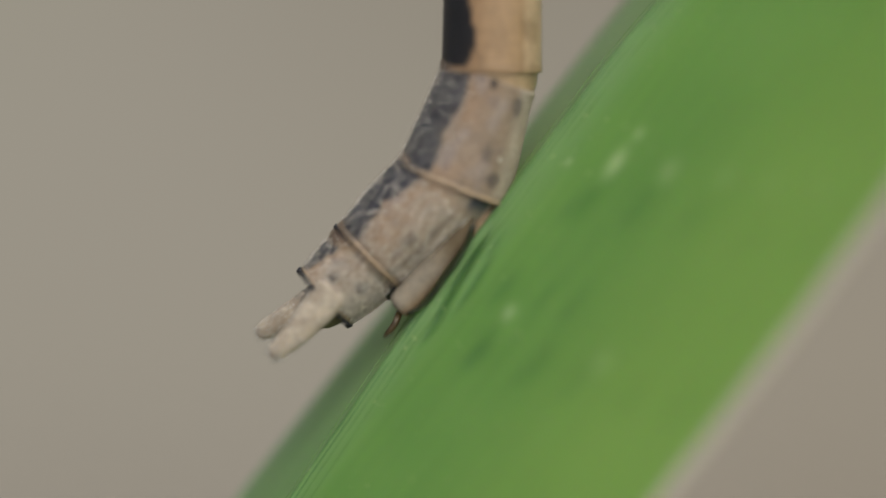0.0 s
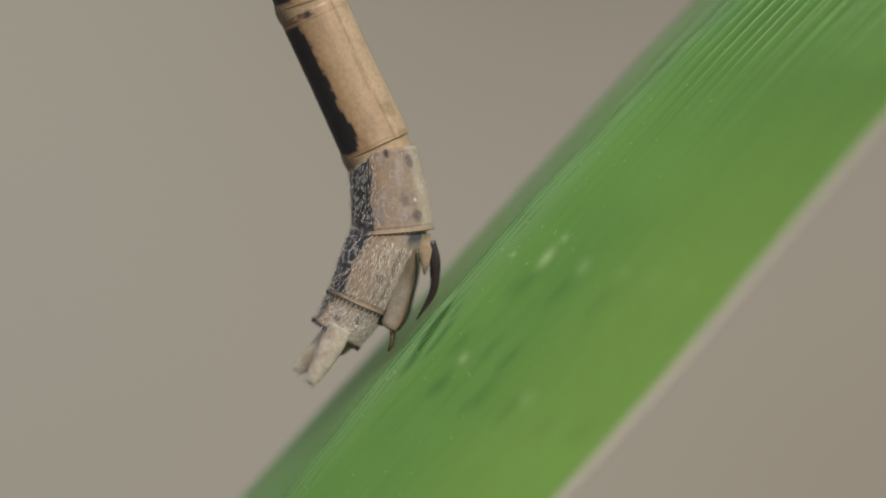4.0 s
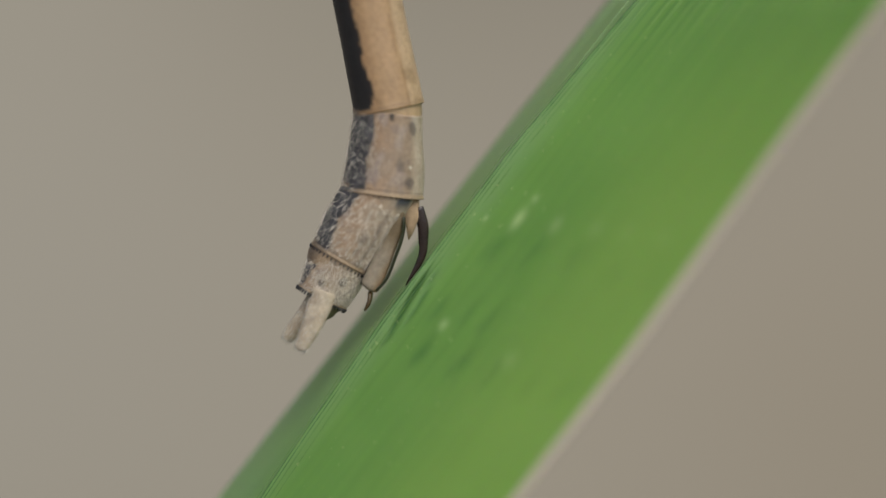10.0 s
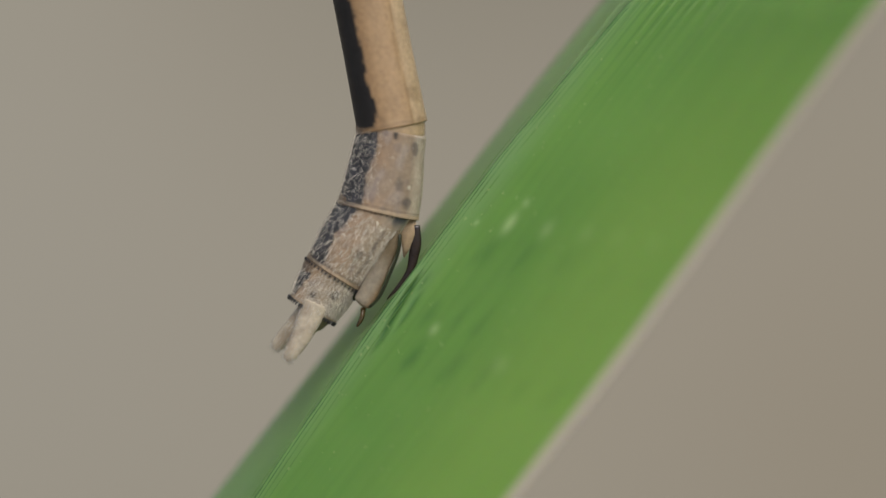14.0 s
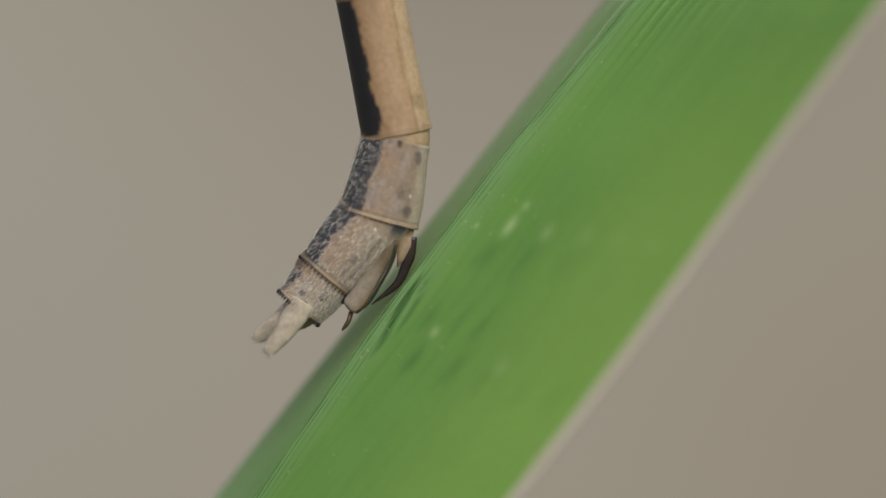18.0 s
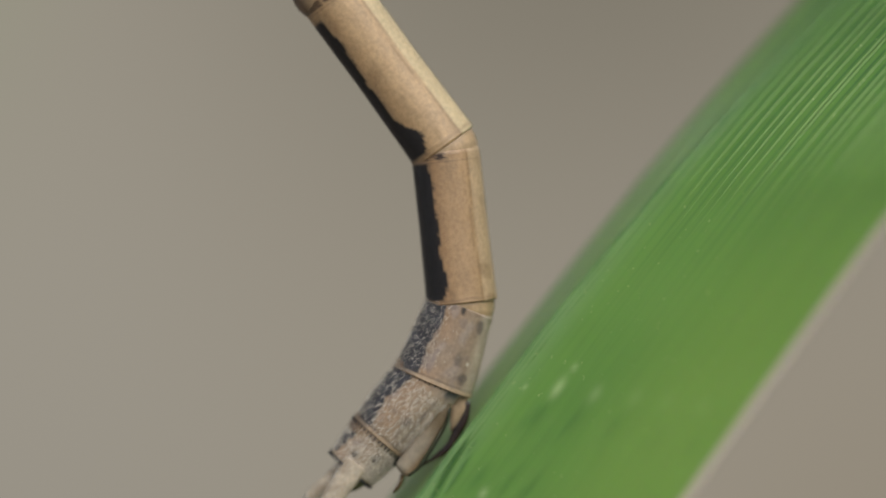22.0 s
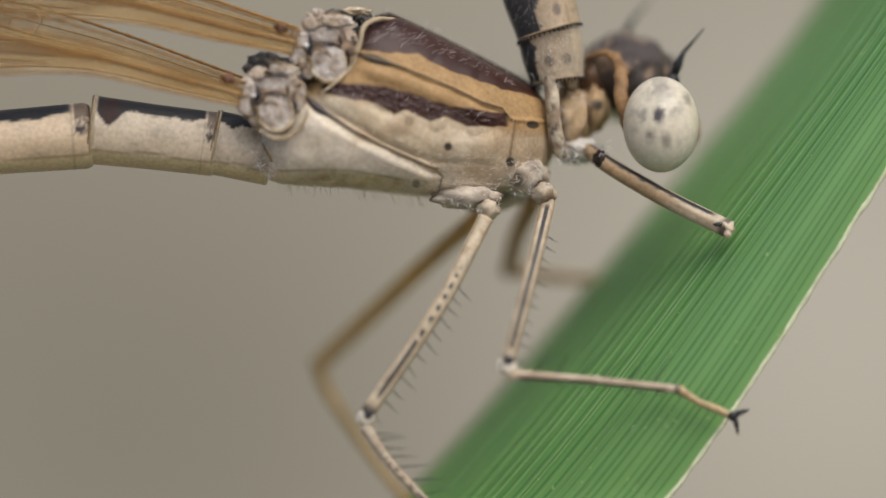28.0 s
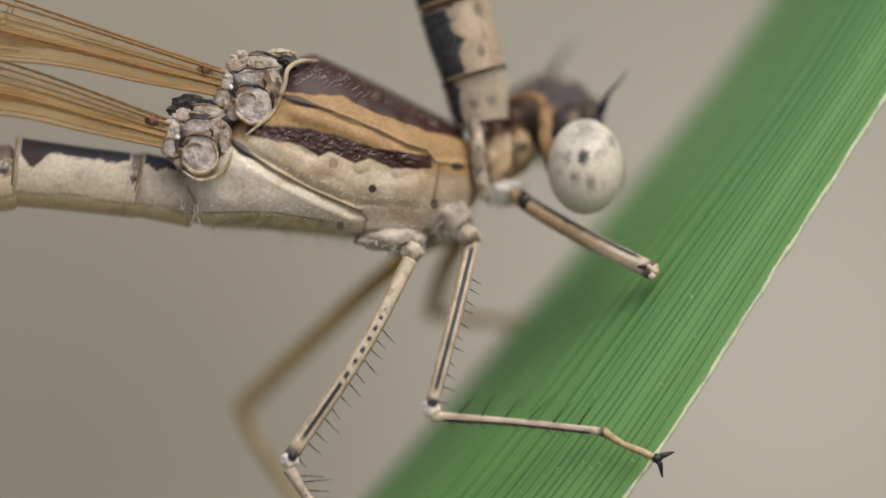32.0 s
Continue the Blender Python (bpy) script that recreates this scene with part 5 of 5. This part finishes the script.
# ---- the mate that holds her by the neck ----
def mate():
    base = new("damselfly")
    base.location = T(845, 300, -20)
    tagged(base, "mottled abdomen of a male damselfly gripping the other by the neck", "damselfly")
    off = base.location
    spine = ((560, -860), (655, -500), (756, -158), (801, 2), (840, 130), (854, 216))
    sizes = ((58, 56, 60), (60, 58, 62), (62, 62, 63), (62, 62, 57), (56, 54, 46))
    # the last segment's dark back is widened to take in side shading
    pats = (pattern(TAN, 0.30, -0.1, 0.85, 0.1, 20.0, belly=TAN), pattern(TAN, 0.30, -0.1, 0.85, 0.1, 21.0, belly=TAN), pattern(TAN, 0.34, -0.1, 0.85, 0.1, 22.0, belly=TAN, marks=((.3, -.3, .12), (.7, -.5, .1))), pattern((0.40, 0.295, 0.19), 0.28, -0.1, 0.55, 0.05, 23.0, belly=(0.40, 0.295, 0.19), ink=SOOT, marks=((.2, -.6, .14), (.75, -.35, .12))), pattern((0.42, 0.32, 0.215), 0.66, -0.1, 0.3, 0.5, 24.0, belly=BEIGE, dot=False, marks=((.6, .2, .16), (.6, -.4, .16))))
    for (a, b), r, pt in zip(zip(spine, spine[1:]), sizes, pats):
        length = math.hypot(b[0] - a[0], b[1] - a[1])
        v, f, p = segment(length, *r, pt, rim=0.8)
        ob = part("abdomen_segment", mesh_of("abdomen_segment", v, f, p), ROUGH if r[0] == 56 else SHELL, base)
        q = T(*a, -60) - off
        ob.matrix_basis = pose(q.x, q.y, q.z, 0, -math.degrees(math.atan2(a[1] - b[1], b[0] - a[0])), 0)
        v, f = ring_mesh(r[2], 2.0)
        part("joint_ring", mesh_of("joint_ring", v, f), OLIVE, ob, at=(length * 0.98 * K, 0, 0))
        if a[1] >= 0:
            v, f = down(8 if a[1] < 100 else 10, r, 320, length)
            tagged(part("down", mesh_of("down", v, f), HAIR, ob, label="short white down on the segment"), kind="stuff")
            v, f = comb(length, r[2])
            tagged(part("rim_comb", mesh_of("rim_comb", v, f), BLACK, ob, label="fine black comb along the rim"), kind="stuff")
    for pts, r in ((((838, 176, -62), (842, 232, -100), (846, 284, -98), (852, 322, -92), (862, 344, -86), (874, 350, -80)), (15, 13, 12.5, 14, 12, 6)), (((868, 200, -40), (880, 215, -50), (888, 225, -40)), (18, 14, 6))):
        line = smooth_line([T(*q) - off for q in pts], 30)
        v, f = tube(line, np.interp(np.linspace(0, 1, 30), np.linspace(0, 1, len(r)), r), 22)
        tone = [lerp(lerp((0.47, 0.39, 0.285), (0.27, 0.20, 0.135), step(-0.1, 0.4, noise.noise(Vector(q) * 5000))), (0.075, 0.055, 0.045), 0.85 * step(0.28, 0.42, noise.noise(Vector(q) * 14000))) for q in v]
        part("clasper", mesh_of("clasper", v, f, tone), BODY, base, label="pale grey clasping appendage")


mate()


# ---- what moves ----
def bend(ax, ay, x, y, a7):
    """The joints of the fourth to the seventh segment between a fixed root and the root of the eighth: they share the bend."""
    r7 = math.radians(a7)
    gx, gy = x - LENGTHS[7] * math.cos(r7), y + LENGTHS[7] * math.sin(r7)
    angles = [math.radians(q) for q in (-117.9, -61.5, -54.0)]
    sizes = [LENGTHS[q] for q in (4, 5, 6)]
    for _ in range(60):
        px = ax + sum(s * math.cos(q) for s, q in zip(sizes, angles))
        py = ay - sum(s * math.sin(q) for s, q in zip(sizes, angles))
        ex, ey = gx - px, gy - py
        jac = np.array([[-s * math.sin(q) for s, q in zip(sizes, angles)], [-s * math.cos(q) for s, q in zip(sizes, angles)]])
        angles = [q + d for q, d in zip(angles, np.linalg.pinv(jac) @ np.array([ex, ey]))]
    out, jx, jy = {}, ax, ay
    for k, q in zip((4, 5, 6), angles):
        out[k] = (jx, jy, math.degrees(q))
        jx, jy = jx + LENGTHS[k] * math.cos(q), jy - LENGTHS[k] * math.sin(q)
    out[7] = (jx, jy, a7)
    return out


def motions():
    rows = {k: [] for k in SEGMENTS}
    for t, x, y, a7, a8, a9, a10 in (
            (0, 832, 574, -90.9, -112.3, -135.9, -137.9), (1, 816, 562, -88, -109.5, -134.8, -138.1), (2, 815, 551, -84, -108.8, -132.2, -135.2),
            (3, 770, 541, -67.2, -91.9, -124.7, -128.8), (3.5, 736, 515, -60, -86, -119.9, -125), (5.5, 562, 531, -68, -70.5, -80, -99.9),
            (6, 593, 537, -69.5, -75.5, -80.9, -99), (7, 673, 507, -72, -81.5, -94.9, -98.4), (8, 719, 496, -75.3, -88.9, -107.6, -106.7),
            (9, 746, 489, -78.2, -95.5, -116.4, -113.2), (11, 763, 505, -78.8, -97.5, -121.1, -119.4), (13, 779, 516, -79.2, -101.1, -121.4, -119.9),
            (16.5, 783, 523, -78.6, -104.9, -128.6, -127.4), (19, 796, 530, -79.7, -107.3, -130, -131.3), (20.5, 809, 535, -81.5, -110.7, -131.3, -130.3),
            (21.5, 815, 541, -83, -112.1, -132.9, -131.6), (22, 817, 537, -83.7, -113, -131.5, -131.6), (24.5, 817, 537, -83.7, -113, -131.5, -131.6),
            (26.5, 806, 497, -83.7, -113, -131.5, -131.6), (32, 806, 497, -83.7, -113, -131.5, -131.6)):
        a3 = 180 + np.interp(t, (24.5, 26.5), (9.7, 4.6))
        place = bend(998 + LENGTHS[3] * math.cos(radians(a3)), -779 - LENGTHS[3] * math.sin(radians(a3)), x, y, a7)
        rows[3].append((t, bone(998, -779, a3)))
        for k in (4, 5, 6, 7):
            rows[k].append((t, bone(*place[k])))
        for k, a in ((8, a8), (9, a9), (10, a10)):
            rows[k].append((t, bone(x, y, a)))
            x, y = x + LENGTHS[k] * math.cos(radians(a)), y - LENGTHS[k] * math.sin(radians(a))
    for k, r in rows.items():
        walk(SEGMENTS[k], r)
    p = T(722, 465, -105) - HOME
    for ob in SWING:
        walk(ob, [(t, Matrix.Translation(p) @ pose(0, 0, 0, 0, turn, 0) @ Matrix.Translation(-p)) for t, turn in ((0, 7.4), (24.5, 7.4), (26.5, 0), (32, 0))])
    walk(focus_mark, [(t, Matrix.Translation(P(*view_at(t), d))) for t, d in PULL])
    walk(SAW, [(t, pose(-19 * K, -16 * K, 74 * K, 0, -turn, 0)) for t, turn in ((0, -24), (3, -23), (3.5, -18), (5.5, -4), (6, 6), (6.5, 2), (7, -2), (9, -4), (11, -11), (13, -15), (19, -20), (32, -23))])


motions()
